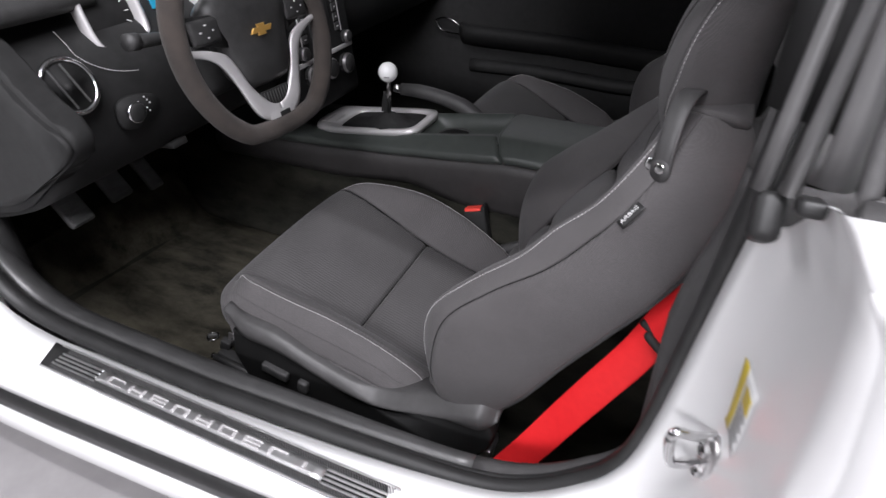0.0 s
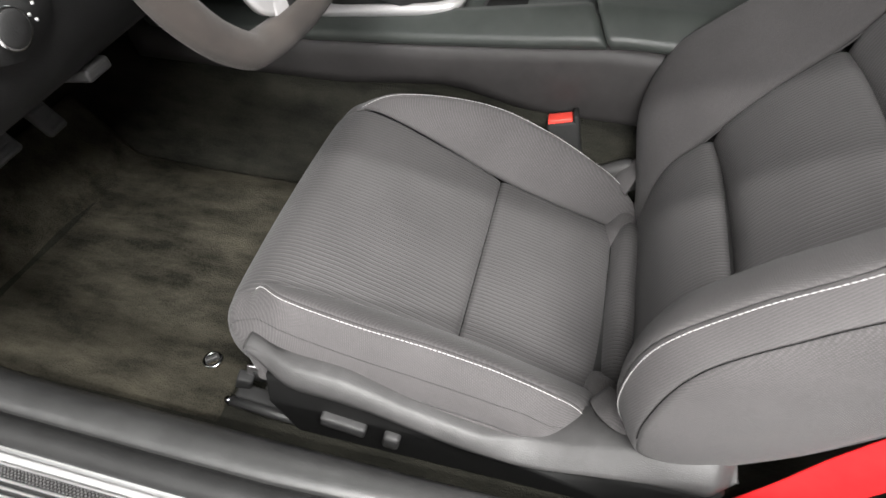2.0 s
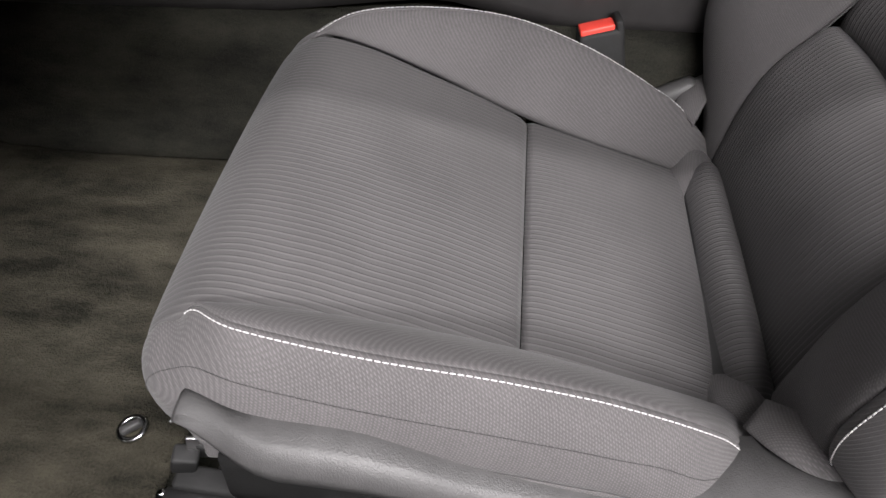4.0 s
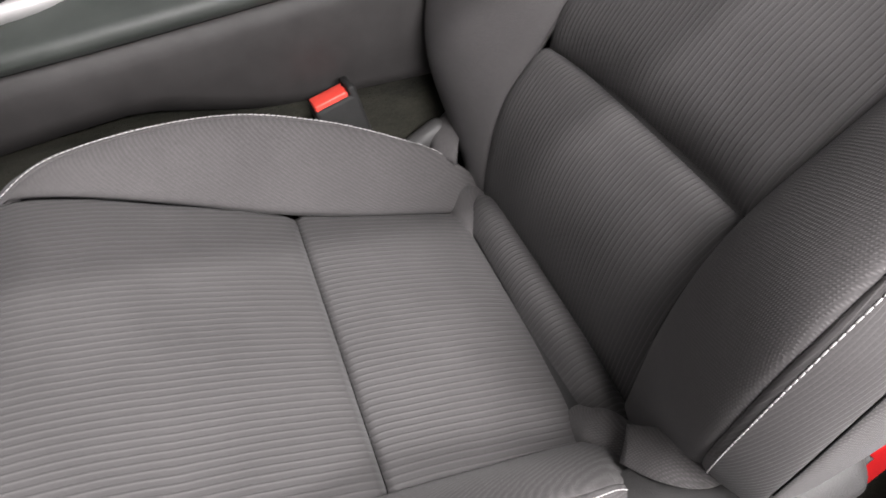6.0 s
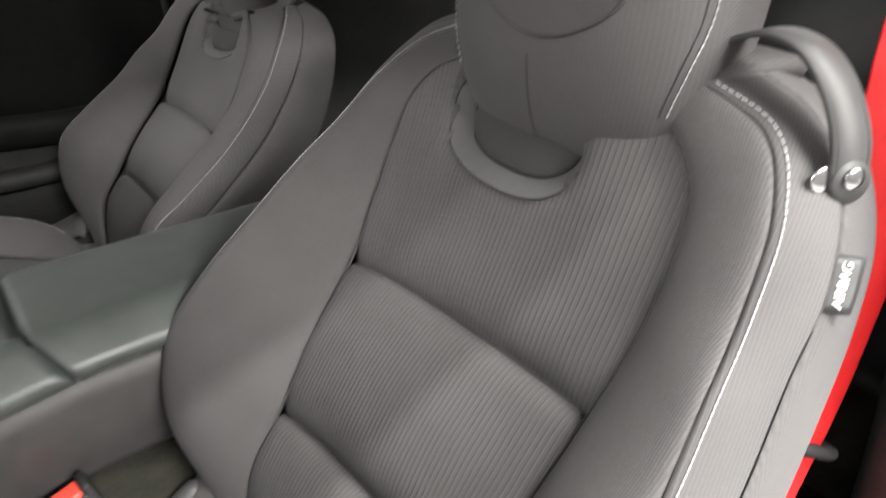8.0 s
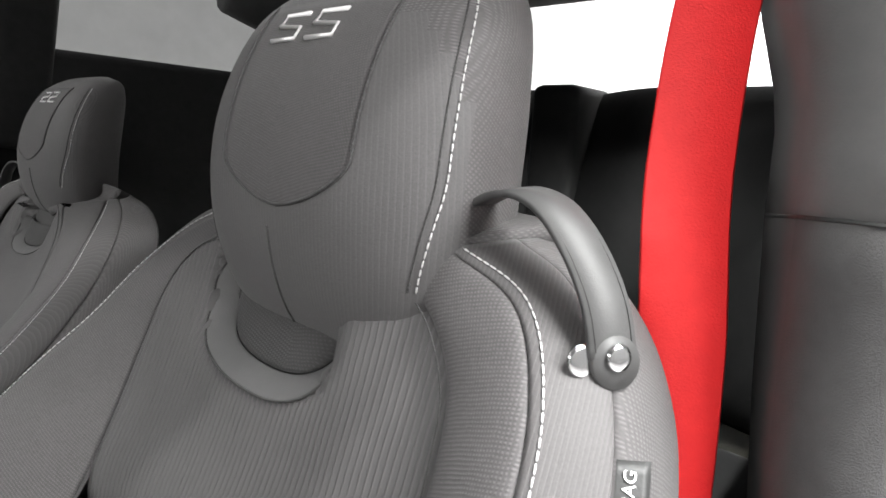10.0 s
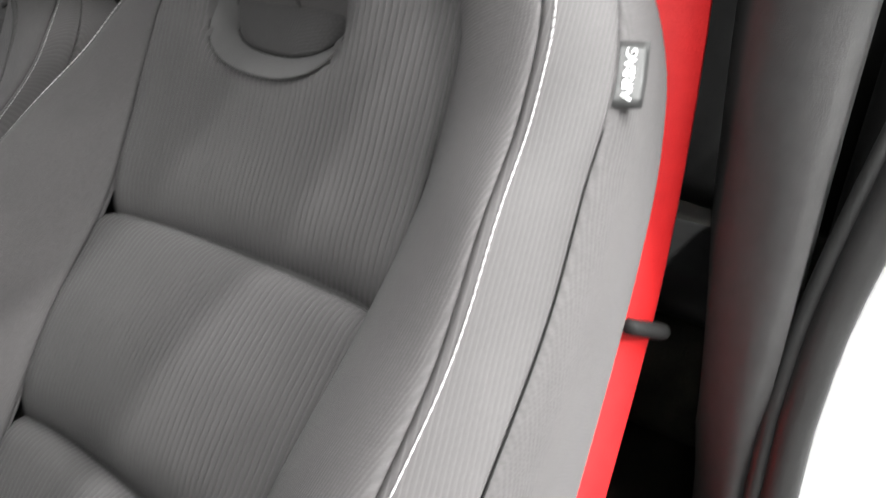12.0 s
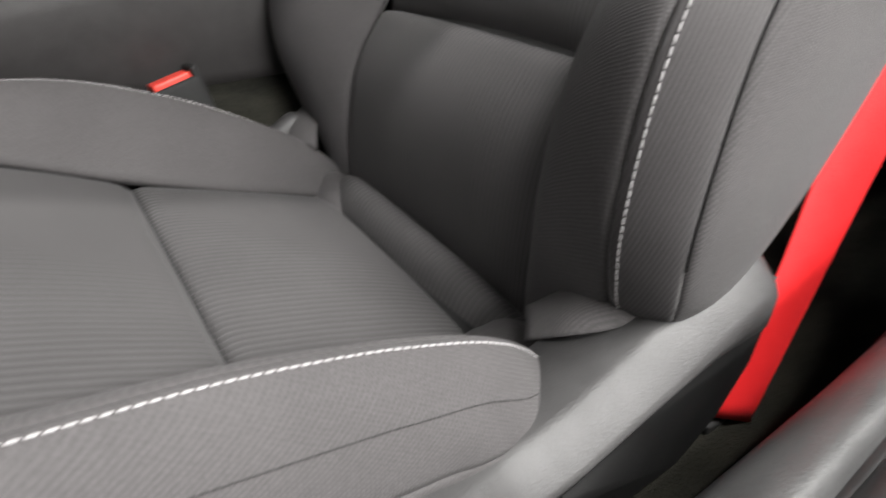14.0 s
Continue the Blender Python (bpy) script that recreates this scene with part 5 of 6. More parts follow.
def q_pt(x, z, off=0.0):
    return (x, 0.632 + 0.28 * (z - 0.96) + off, z - 0.012)
qw = spline([q_pt(0.211, 0.966), q_pt(0.45, 0.980), q_pt(0.75, 0.995), q_pt(0.85, 1.015), q_pt(0.72, 1.16), q_pt(0.45, 1.24), q_pt(0.26, 1.25), q_pt(0.216, 1.22), q_pt(0.210, 1.10), q_pt(0.2095, 1.00), q_pt(0.211, 0.966)], 80)
vv, ff = tube(qw[:-1], 0.0055, 8, closed=True)
raw("window_frame", vv, ff, TRIM, body, "grey rubber quarter window frame")
gp = np.array([[q_pt(0.211 + 0.6 * u, 0.966 + 0.26 * v, 0.004) for v in np.linspace(0, 1, 6)] for u in np.linspace(0, 1, 8)])
glass = slab("quarter_glass", gp, 0.004, GLASS, body, "dark tinted quarter window", out=(0, -1, 0))
glass.visible_shadow = False
mould_fr = [((x, 0.002 * x, 0.012 * (x - 0.19) - 0.015), (0, 1, 0), (0, 0, 1)) for x in np.linspace(0.207, 1.3, 10)]
extrude_path("belt_moulding", [[(0.586, 0.955), (0.584, 0.960), (0.590, 0.966), (0.604, 0.967), (0.61, 0.955)]] * 10, mould_fr, RUBBER, body, "black belt line moulding")
extrude_path("belt_moulding", [[(0.598, 0.967), (0.597, 0.972), (0.606, 0.977), (0.622, 0.977), (0.63, 0.966)]] * 10, mould_fr, TRIM, body, "dark grey belt line moulding")
for ob in body.children:
    if ob.name.split(".")[0] in ("pillar_cap", "belt_cap", "pillar_strip", "pillar_backing", "window_frame", "quarter_glass", "belt_moulding"):
        ob.location.x += 0.014
# striker and label on the jamb
def jamb_x(y, z):
    """The jamb's surface at a depth y and a height z."""
    fr_ = frames()
    zz = [f[0][2] for f in fr_[56:86]]
    xx = [float(np.interp(y, p[6::-1, 1], f[0][0] + p[6::-1, 0])) for p, f in zip(profs[56:86], fr_[56:86])]
    return float(np.interp(z, zz, xx))
stk = empty("door_striker", "bright zinc door striker loop on the white jamb", "door striker", at=(0.19, 0.71, 0.65))
vv, ff = tube(spline([(0.206, 0.664, 0.729), (0.184, 0.648, 0.738), (0.170, 0.641, 0.744), (0.1655, 0.639, 0.736), (0.168, 0.640, 0.716), (0.171, 0.641, 0.704), (0.178, 0.645, 0.700), (0.190, 0.653, 0.697), (0.208, 0.664, 0.692)], 40), 0.0046, 10)
vv = vv + np.array((jamb_x(0.705, 0.655) - 0.203, 0.050, -0.058))
raw("loop", vv, ff, CHROME, stk, "chrome striker loop")
mstk = Matrix.Translation((jamb_x(0.705, 0.650) - 0.001, 0.705, 0.650)) @ pose(0, 0, 0, 0, -90, 22)
part("plate", moved(lathe([(0.021, -0.004), (0.0215, 0.002), (0.018, 0.004), (0.010, 0.0045)], 24), mstk @ Matrix.Diagonal((1.35, 0.8, 1, 1))), STEEL, stk, "zinc striker plate")
for dz_ in (-0.012, 0.016):
    part("bolt", moved(lathe([(0.0075, 0.0), (0.0075, 0.006), (0.006, 0.0075), (0.003, 0.006)], 6), mstk @ Matrix.Translation((-dz_, 0, 0.003))), CHROME, stk, "chrome torx bolt", smooth=False)
lab = empty("jamb_label", "small yellow and white warning label on the jamb", "label", at=(0.205, 0.66, 0.79))
def label_piece(name, u0, u1, v0, v1, up, mat_, label):
    p = []
    for u in np.linspace(u0, u1, 4):
        p.append([])
        for v in np.linspace(v0, v1, 8):
            z, y = 0.702 + 0.078 * v, 0.708 - 0.040 * u - 0.008 * v
            p[-1].append((jamb_x(y, z) - 0.0024 - up, y - 0.0005 - up * 0.5, z))
    part_ = slab(name, np.array(p), 0.0004, mat_, lab, label, out=(-1, -0.3, 0))
    return part_
label_piece("label_sheet", 0, 1, 0, 1, 0.0, LABEL, "white label film")
label_piece("label_band", 0, 0.26, 0, 1, 0.0006, YELLOW, "yellow warning band")
label_piece("label_block", 0.42, 0.86, 0.60, 0.84, 0.0006, YELLOW, "yellow warning block")
for q in range(7):
    label_piece("print_bar", 0.36, 0.90 - 0.1 * (q % 2), 0.06 + 0.075 * q, 0.09 + 0.075 * q, 0.0006, INK, "line of small print")

# sill trim inside the seal, and the pillar trim
trim_sill = np.array([(-0.004, 0.748), (-0.009, 0.757), (-0.006, 0.774), (0.008, 0.790), (0.030, 0.802), (0.080, 0.811), (0.145, 0.815), (0.145, 0.79), (0.06, 0.748)])
def trim_station(i):
    z = frames()[i][0][2]
    y0 = 0.748 + deep_trim[i]
    y1 = float(np.interp(z, [0.40, 0.47, 0.58, 0.67, 0.785, 0.88, 1.0], [0.824, 0.836, 0.857, 0.874, 0.887, 0.895, 0.90]))
    k_ = float(smooth((z - 0.50) / 0.26))
    s_ = np.array((0.0, 0.14, 0.30, 0.50, 0.74, 1.0)) * (1 - k_) + k_ * np.array((0.0, 0.10, 0.30, 0.50, 0.64, 1.0))
    o_ = np.array((-0.003, -0.007, 0.003, 0.022, 0.052, 0.102)) * (1 - k_) + k_ * np.array((-0.003, -0.010, -0.009, -0.003, 0.008, 0.102))
    fx, ox, w_ = frames()[i][0][0], frames()[i][1][0], float(smooth((z - 0.47) / 0.10) * (1 - smooth((z - 0.70) / 0.14)))
    front = np.array((0.159, 0.152, 0.154, 0.163, 0.179, 0.0))
    for k in range(5):
        o_[k] = o_[k] * (1 - w_) + w_ * (front[k] - fx) / max(0.6, ox)
    pil = np.array([(o, y0 + (y1 - y0) * s) for s, o in zip(s_, o_)] + [(0.130, y1 + 0.002), (0.115, y0 + 0.03), (0.05, y0)])
    low = trim_sill.copy()
    low[:, 1] += deep_trim[i] * np.clip((0.81 - low[:, 1]) / 0.05, 0, 1)
    return low * (1 - w_pillar[i]) + pil * w_pillar[i]
profs = [trim_station(i) for i in range(n_pts)]
sl = slice(8, 51)
extrude_path("sill_trim", profs[sl], frames()[sl], SILL, body, "scuffed black plastic sill trim")
sl = slice(50, 83)
extrude_path("pillar_trim", profs[sl], frames()[sl], PILLAR, body, "grained grey plastic pillar trim")
sl = slice(82, 111)
extrude_path("upper_pillar_trim", [p * 1.0 for p in profs[sl]], frames()[sl], PILLAR_UP, body, "smooth light grey pillar trim")
joint = [tuple(np.array(a_) * (1 - k) + np.array(b_) * k for a_, b_ in zip(frames()[81], frames()[82])) for k in (0.94, 0.97, 1.02)]
extrude_path("trim_joint", [profs[82] - np.array((0.0004, 0.0))] * 3, joint, RUBBER, body, "dark joint between the pillar trims")
# sill plate
plate = empty("sill_plate", "aluminium sill plate with a raised brand plaque and black honeycomb borders", "sill plate", at=(-0.44, 0.68, 0.405))
def plate_z(x):
    return float(np.interp(x, line[30:60, 0], line[30:60, 1])) + 0.0035
def plate_piece(name, x0, x1, y0, y1, up, mat_, label, cut=0.0, thick=0.004):
    p = np.array([[(x - (y - y0) / (y1 - y0) * cut * 1.0, y, plate_z(x) - 0.0015 * (0.70 - y) / 0.045 + up) for y in np.linspace(y0, y1, 4)] for x in np.linspace(x0, x1, 24)])
    return slab(name, p, thick, mat_, plate, label, out=(0, 0, 1))
plate_piece("base", -0.752, -0.110, 0.657, 0.704, 0.0, PLASTIC_DARK, "black honeycomb border", cut=0.02)
for y0, y1 in ((0.6565, 0.659), (0.7015, 0.704)):
    plate_piece("edge_strip", -0.752, -0.110, y0, y1, 0.0016, ALU, "aluminium edge strip", cut=0.0)
for x0, x1 in ((-0.735, -0.640), (-0.215, -0.122)):
    for k in range(4):
        y = 0.6665 + k * 0.0068
        plate_piece("ridge", x0, x1, y + 0.001, y + 0.0036, 0.0025, ALU, "aluminium ridge")
plate_piece("plaque", -0.640, -0.215, 0.6705, 0.6905, 0.0020, ALU, "brushed aluminium plaque")
# nine raised plain shapes: bars and frames of the plaque's size
for k, kind_ in enumerate("abcdefcgh"):
    x = -0.618 + k * 0.0445
    ys = {"a": (0, 1), "b": (2,), "c": (0, 1, 2), "d": (1,), "e": (0, 2), "f": (0, 1), "g": (1,), "h": (0,)}[kind_]
    for q in ys:
        y = (0.6735, 0.6850, 0.6793)[q]
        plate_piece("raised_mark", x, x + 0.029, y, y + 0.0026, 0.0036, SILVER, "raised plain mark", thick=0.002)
    for dx in ((0.0,) if kind_ in "acg" else (0.0, 0.0245) if kind_ in "bdef" else (0.012,)):
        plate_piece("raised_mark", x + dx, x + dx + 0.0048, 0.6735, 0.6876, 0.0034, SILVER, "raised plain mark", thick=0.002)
hx = []
hf = []
for row, y in enumerate((0.6605, 0.6632, 0.6660, 0.6687, 0.6925, 0.6952, 0.6979, 0.7004)):
    for k in range(150):
        x = -0.73 + k * 0.0041 + (row % 2) * 0.002
        c = len(hx)
        z = plate_z(x) + 0.0012
        hx += [(x + 0.0015 * math.cos(a), y + 0.0012 * math.sin(a), z) for a in np.linspace(0, 2 * math.pi, 6, endpoint=False)]
        hx += [(x + 0.0010 * math.cos(a), y + 0.0008 * math.sin(a), z + 0.0006) for a in np.linspace(0, 2 * math.pi, 6, endpoint=False)]
        hf += [(c + q, c + (q + 1) % 6, c + 6 + (q + 1) % 6, c + 6 + q) for q in range(6)] + [tuple(c + 6 + q for q in range(6))]
tagged(raw("honeycomb", hx, hf, TRIM, plate, "fine raised honeycomb"), kind="stuff")

# roof, far side, front bulkhead and rear of the cabin
fr = [((x, 0, 0), (0, 1, 0), (0, 0, 1)) for x in np.linspace(-0.35, 1.10, 8)]
roof_prof = [[(0.80, 1.30), (0.86, 1.335), (1.10, 1.365), (1.47, 1.375), (1.84, 1.365), (2.08, 1.335), (2.14, 1.30), (2.14, 1.26), (2.06, 1.29), (1.84, 1.318), (1.47, 1.328), (1.10, 1.318), (0.88, 1.29), (0.80, 1.26)]] * 8
extrude_path("roof", roof_prof, fr, PAINT, body, "white painted car roof")
lin = [[(0.84, 1.262), (1.10, 1.31), (1.47, 1.318), (1.84, 1.31), (2.10, 1.262), (2.10, 1.250), (1.84, 1.300), (1.47, 1.308), (1.10, 1.300), (0.84, 1.250)]] * 8
extrude_path("roof_lining", lin, fr, LINER, body, "grey cloth roof lining")
# far door: lower trim, armrest, pull handle
pdoor = empty("passenger_door", "black plastic passenger door trim with armrest and chrome handle", "car door", at=(-0.3, 2.320, 0.3))
dz = [(2.280, 0.28), (2.270, 0.40), (2.278, 0.50), (2.300, 0.60), (2.315, 0.72), (2.320, 0.86), (2.340, 0.93), (2.410, 0.93), (2.410, 0.28)]
fr = [((x, 0, 0), (0, 1, 0), (0, 0, 1)) for x in np.linspace(-1.44, 0.22, 10)]
extrude_path("door_trim", [dz] * 10, fr, PLASTIC_DARK, pdoor, "matt black door trim")
arm = spline([(2.285, 0.56), (2.235, 0.575), (2.210, 0.56), (2.220, 0.53), (2.260, 0.50), (2.290, 0.50)], 12)
prof, frs = [], []
for x in np.linspace(-0.70, 0.05, 24):
    k = min(1.0, ((x + 0.72) / 0.06)) * min(1.0, ((0.09 - x) / 0.14))
    prof.append([(2.300 + (y - 2.300) * (0.35 + 0.65 * k), z - 0.05 * max(0, (x + 0.35)) + 0.0) for y, z in arm])
    frs.append(((x, 0, 0), (0, 1, 0), (0, 0, 1)))
extrude_path("armrest", prof, frs, PLASTIC_DARK, pdoor, "black soft armrest")
vv, ff = tube(spline([(-0.795, 2.262, 0.572), (-0.755, 2.255, 0.584), (-0.710, 2.255, 0.570), (-0.690, 2.258, 0.540), (-0.715, 2.260, 0.534), (-0.770, 2.263, 0.540), (-0.795, 2.262, 0.572)], 40), 0.0035, 8)
raw("door_handle", vv, ff, CHROME, pdoor, "chrome handle surround")
vv, ff = tube(spline([(-0.66, 2.270, 0.43), (-0.4, 2.255, 0.44), (-0.1, 2.255, 0.43), (0.1, 2.265, 0.47)], 24), 0.022, 10)
raw("door_pocket", vv, ff, PLASTIC_DARK, pdoor, "black door pocket rim")
part("far_upper_body", box(0.25, 1.6, 2.35, 2.45, 0.26, 1.06, 0.02), PLASTIC_DARK, body, "dark far side cabin wall")
part("far_pillar", moved(box(-0.06, 0.06, -0.03, 0.03, -0.28, 0.28, 0.015), Matrix.Translation((0.30, 2.29, 1.12)) @ pose(0, 0, 0, 0, 8, 0)), PLASTIC_DARK, body, "dark far pillar trim")
part("near_quarter_trim", box(0.34, 1.6, 0.70, 0.80, 0.26, 0.93, 0.02), PLASTIC_DARK, body, "dark near quarter trim")
part("bulkhead", box(-1.50, -1.44, 0.72, 2.44, 0.12, 0.98, 0), PLASTIC_DARK, body, "dark front bulkhead")
part("rear_floor", box(0.45, 1.75, 0.75, 2.2, 0.30, 0.42, 0.02), CARPET_DARK, body, "dark rear floor")
part("parcel_shelf", box(1.20, 1.95, 0.78, 2.30, 0.93, 0.97, 0.01), CLOTH_DARK, body, "dark rear parcel shelf")
part("rear_header", box(1.05, 1.15, 0.85, 2.09, 1.22, 1.34, 0.02), LINER, body, "grey rear roof header")
for y in (0.80, 2.26):
    vv, ff = tube([(0.75, y, 1.28), (1.1, y + (0.05 if y < 1 else -0.05), 1.20), (1.6, y + (0.08 if y < 1 else -0.08), 1.00), (1.95, y + (0.1 if y < 1 else -0.1), 0.9)], [0.07, 0.085, 0.11, 0.10] if y < 1 else [0.09, 0.12, 0.16, 0.14], 14)
    raw("rear_pillar", vv, ff, PLASTIC_DARK, body, "dark rear pillar trim")
part("kick_panel", box(-1.20, -0.94, 0.765, 0.81, 0.26, 0.70, 0.02), PLASTIC_DARK, body, "black kick panel")
part("front_pillar", box(-1.28, -1.02, 0.66, 0.80, 0.15, 0.95, 0.02), PAINT, body, "white painted front hinge pillar")

# rear bench
bench = empty("rear_seat", "black leather rear bench with two sculpted backrests", "rear seat", at=(0.85, CAR_Y, 0.42))
for y0 in (1.13, 1.815):
    p = np.array([[(0.92 + 0.20 * u + 0.03 * math.cos(math.pi * v * 1.0) ** 2, y0 + (v) * 0.345, 0.45 + 0.60 * u - 0.02 * abs(v) ** 3) for v in np.linspace(-1, 1, 24)] for u in even(24)])
    slab("rear_backrest", padded(p, 0.02, 0.05, 0.03, out=(-1, 0, 0.3)), 0.07, BLACK_LEATHER, bench, "black leather rear backrest", out=(-1, 0, 0.3))
    p = np.array([[(0.50 + 0.42 * u, y0 + v * 0.28, 0.48 - 0.06 * u) for v in np.linspace(-1, 1, 20)] for u in even(20)])
    slab("rear_cushion", padded(p, 0.02, 0.05, 0.03), 0.07, BLACK_LEATHER, bench, "black leather rear cushion")
# added block that stops light showing between the two backrests
part("rear_gap_filler", box(1.02, 1.20, 1.42, 1.53, 0.45, 1.035, 0.02), BLACK_LEATHER, bench, "black filler behind the backrest gap")
vv, ff = tube([(1.12, 1.60, 1.036), (1.12, 1.62, 1.052), (1.12, 1.65, 1.052), (1.125, 1.67, 1.034)], 0.009, 8)
raw("release_pull", vv, ff, PLASTIC_DARK, bench, "small black release pull")

# ---- dashboard ----
dash = empty("dashboard", "black dashboard with silver rimmed vent, dials and white stitching", "dashboard", at=(-0.9, CAR_Y, 0.6))
dp = spline([(-0.99, 0.555), (-0.86, 0.595), (-0.755, 0.640), (-0.712, 0.690), (-0.698, 0.745), (-0.702, 0.795), (-0.722, 0.838), (-0.765, 0.868), (-0.860, 0.900), (-1.0, 0.93), (-1.2, 0.95), (-1.44, 0.955), (-1.44, 0.60)], 40)
fr = [((0, y, 0), (1, 0, 0), (0, 0, 1)) for y in np.linspace(0.775, 2.29, 26)]
def dash_off(y):
    return 0.0 if y < 1.32 else -0.06 * min(1, (y - 1.32) / 0.15)
extrude_path("dash_panel", [[(x + dash_off(f[0][1]), z) for x, z in dp] for f in fr], fr, PLASTIC_DARK, dash, "matt black dashboard moulding")
# the brow's lighter plastic stands in for the light its edge catches
extrude_path("dash_brow", [[(-0.748, 0.898), (-0.736, 0.910), (-0.742, 0.926), (-0.780, 0.940), (-0.95, 0.955), (-1.15, 0.962), (-1.15, 0.90)]] * 8, [((-0.10 * max(0, y - 0.86), y, -0.02 * (y - 0.785)), (1, 0, 0), (0, 0, 1)) for y in np.linspace(0.785, 0.965, 8)], PLASTIC, dash, "grained black dashboard brow, lightened as if catching light")
stitches("dash_stitching", spline([(-0.763, 0.889, 0.874), (-0.740, 0.885, 0.860), (-0.719, 0.884, 0.842), (-0.707, 0.906, 0.822), (-0.701, 0.933, 0.810), (-0.698, 0.966, 0.802)], 60), (0, 0, 0), dash, 0.0048, 0.72, 0.0007)
# lighting knob
kp = spline(np.array([(0.030, 0.0), (0.020, 0.024), (-0.004, 0.028), (-0.022, 0.018), (-0.024, -0.012), (-0.012, -0.050), (0.006, -0.054), (0.022, -0.036), (0.030, 0.0)]), 40)[:-1]
mk = Matrix.Translation((-0.690, 0.922, 0.749)) @ pose(0, 0, 0, 0, 88, 0)
bm = bmesh.new()
lo = [bm.verts.new((x, -y, -0.006)) for x, y in kp]
hi = [bm.verts.new((x * 0.95, -y * 0.96, 0.002)) for x, y in kp]
for k in range(len(lo)):
    bm.faces.new((lo[k], lo[(k + 1) % len(lo)], hi[(k + 1) % len(lo)], hi[k]))
bm.faces.new(hi); bm.faces.new(lo)
part("knob_plate", moved(bm, mk), PLASTIC_DARK, dash, "black switch plate")
part("light_knob", moved(lathe([(0.0150, 0.0), (0.0150, 0.012), (0.0130, 0.014), (0.004, 0.0145)], 30), mk), PLASTIC_DARK, dash, "black light knob")
part("knob_ring", moved(lathe([(0.0152, 0.006), (0.0172, 0.008), (0.0168, 0.0115), (0.0146, 0.012)], 30), mk), CHROME, dash, "chrome knob ring")
for q in range(5):
    part("switch_mark", moved(box(-0.0012, 0.0012, -0.0012, 0.0012, 0.002, 0.003, 0, 1), mk @ Matrix.Translation((-0.016 + 0.006 * q, 0.026 + 0.004 * (q % 3), 0))), LABEL, dash, "small white switch mark")
def rounded_line(pts, n):
    """The polyline in even steps, its corners smoothed."""
    d = np.concatenate([[0], np.cumsum(np.linalg.norm(np.diff(pts, axis=0), axis=1))])
    g = np.linspace(0, d[-1], n)
    q = np.stack([np.interp(g, d, pts[:, k]) for k in range(pts.shape[1])], 1)
    for _ in range(4):
        q[1:-1] = (q[:-2] + 2 * q[1:-1] + q[2:]) / 4
    return q
# end cap of the dashboard towards the doorway
cap = rounded_line(np.array([(-1.02, 0.93), (-0.86, 0.915), (-0.745, 0.892), (-0.706, 0.852), (-0.676, 0.812), (-0.640, 0.793), (-0.614, 0.784), (-0.612, 0.764), (-0.640, 0.738), (-0.720, 0.682), (-0.800, 0.622), (-0.906, 0.592), (-1.02, 0.575)]), 60)
part("end_cap", prism(cap.tolist(), 0.768, 0.806, 0.009, 3), PLASTIC_DARK, dash, "grained black dashboard end cap")
inset = [(x * 0.965 - 0.026, 0.735 + (z - 0.735) * 0.86) for x, z in cap.tolist()]
part("end_panel", prism(inset, 0.760, 0.772, 0.005, 2), PLASTIC_DARK, dash, "black dashboard end panel")
# side vent with its silver ring
mv = Matrix.Translation((-0.698, 0.842, 0.816)) @ pose(0, 0, 0, 0, 64, -10) @ Matrix.Scale(0.74, 4)
ring = [(0.050 + 0.0055 * math.cos(a), 0.0055 * math.sin(a)) for a in np.linspace(0, 2 * math.pi, 10, endpoint=False)]
bm = bmesh.new()
rs = []
for k in range(48):
    a = 2 * math.pi * k / 48
    rs.append([bm.verts.new((r * math.cos(a) * 1.05, r * math.sin(a) * 0.95, h)) for r, h in ring])
for k in range(48):
    for q in range(10):
        bm.faces.new((rs[k][q], rs[k][(q + 1) % 10], rs[(k + 1) % 48][(q + 1) % 10], rs[(k + 1) % 48][q]))
part("vent_ring", moved(bm, mv), CHROME, dash, "silver vent ring")
part("vent_cup", moved(lathe([(0.050, 0.0), (0.047, -0.001), (0.044, -0.014), (0.01, -0.018)], 30), mv), PLASTIC_DARK, dash, "black vent barrel")
for k in (-0.016, 0.012):
    part("vent_vane", moved(box(-0.042, 0.042, k - 0.0022, k + 0.0022, -0.012, 0.004, 0.0015), mv @ pose(0, 0, 0, 0, 0, 12)), PLASTIC, dash, "black vent vane")
# dials behind the wheel
for y in (0.980, 1.205):
    md = Matrix.Translation((-0.745, y, 0.880)) @ pose(0, 0, 0, 0, 74, 0) @ Matrix.Scale(0.80, 4)
    bm = bmesh.new()
    rs = []
    for k in range(40):
        a = 2 * math.pi * k / 40
        c, d = math.cos(a), math.sin(a)
        sq = (abs(c) ** 4 + abs(d) ** 4) ** -0.25
        rs.append([bm.verts.new((r * c * sq * 1.05, r * d * sq, h)) for r, h in ((0.066, -0.02), (0.069, 0.006), (0.062, 0.010), (0.057, 0.004), (0.055, -0.02))])
    for k in range(40):
        for q in range(4):
            bm.faces.new((rs[k][q], rs[k][q + 1], rs[(k + 1) % 40][q + 1], rs[(k + 1) % 40][q]))
    part("dial_frame", moved(bm, md), SILVER, dash, "square silver dial frame")
    part("dial_face", moved(lathe([(0.058, -0.016), (0.0575, -0.014), (0.002, -0.013)], 30), md), PLASTIC_DARK, dash, "black dial face")
    for k in range(11):
        a = math.radians(220 - 26 * k)
        part("dial_mark", moved(box(0.040, 0.050, -0.0008, 0.0008, -0.0125, -0.0115, 0, 1), md @ pose(0, 0, 0, 0, 0, math.degrees(a))), LABEL, dash, "white dial mark")
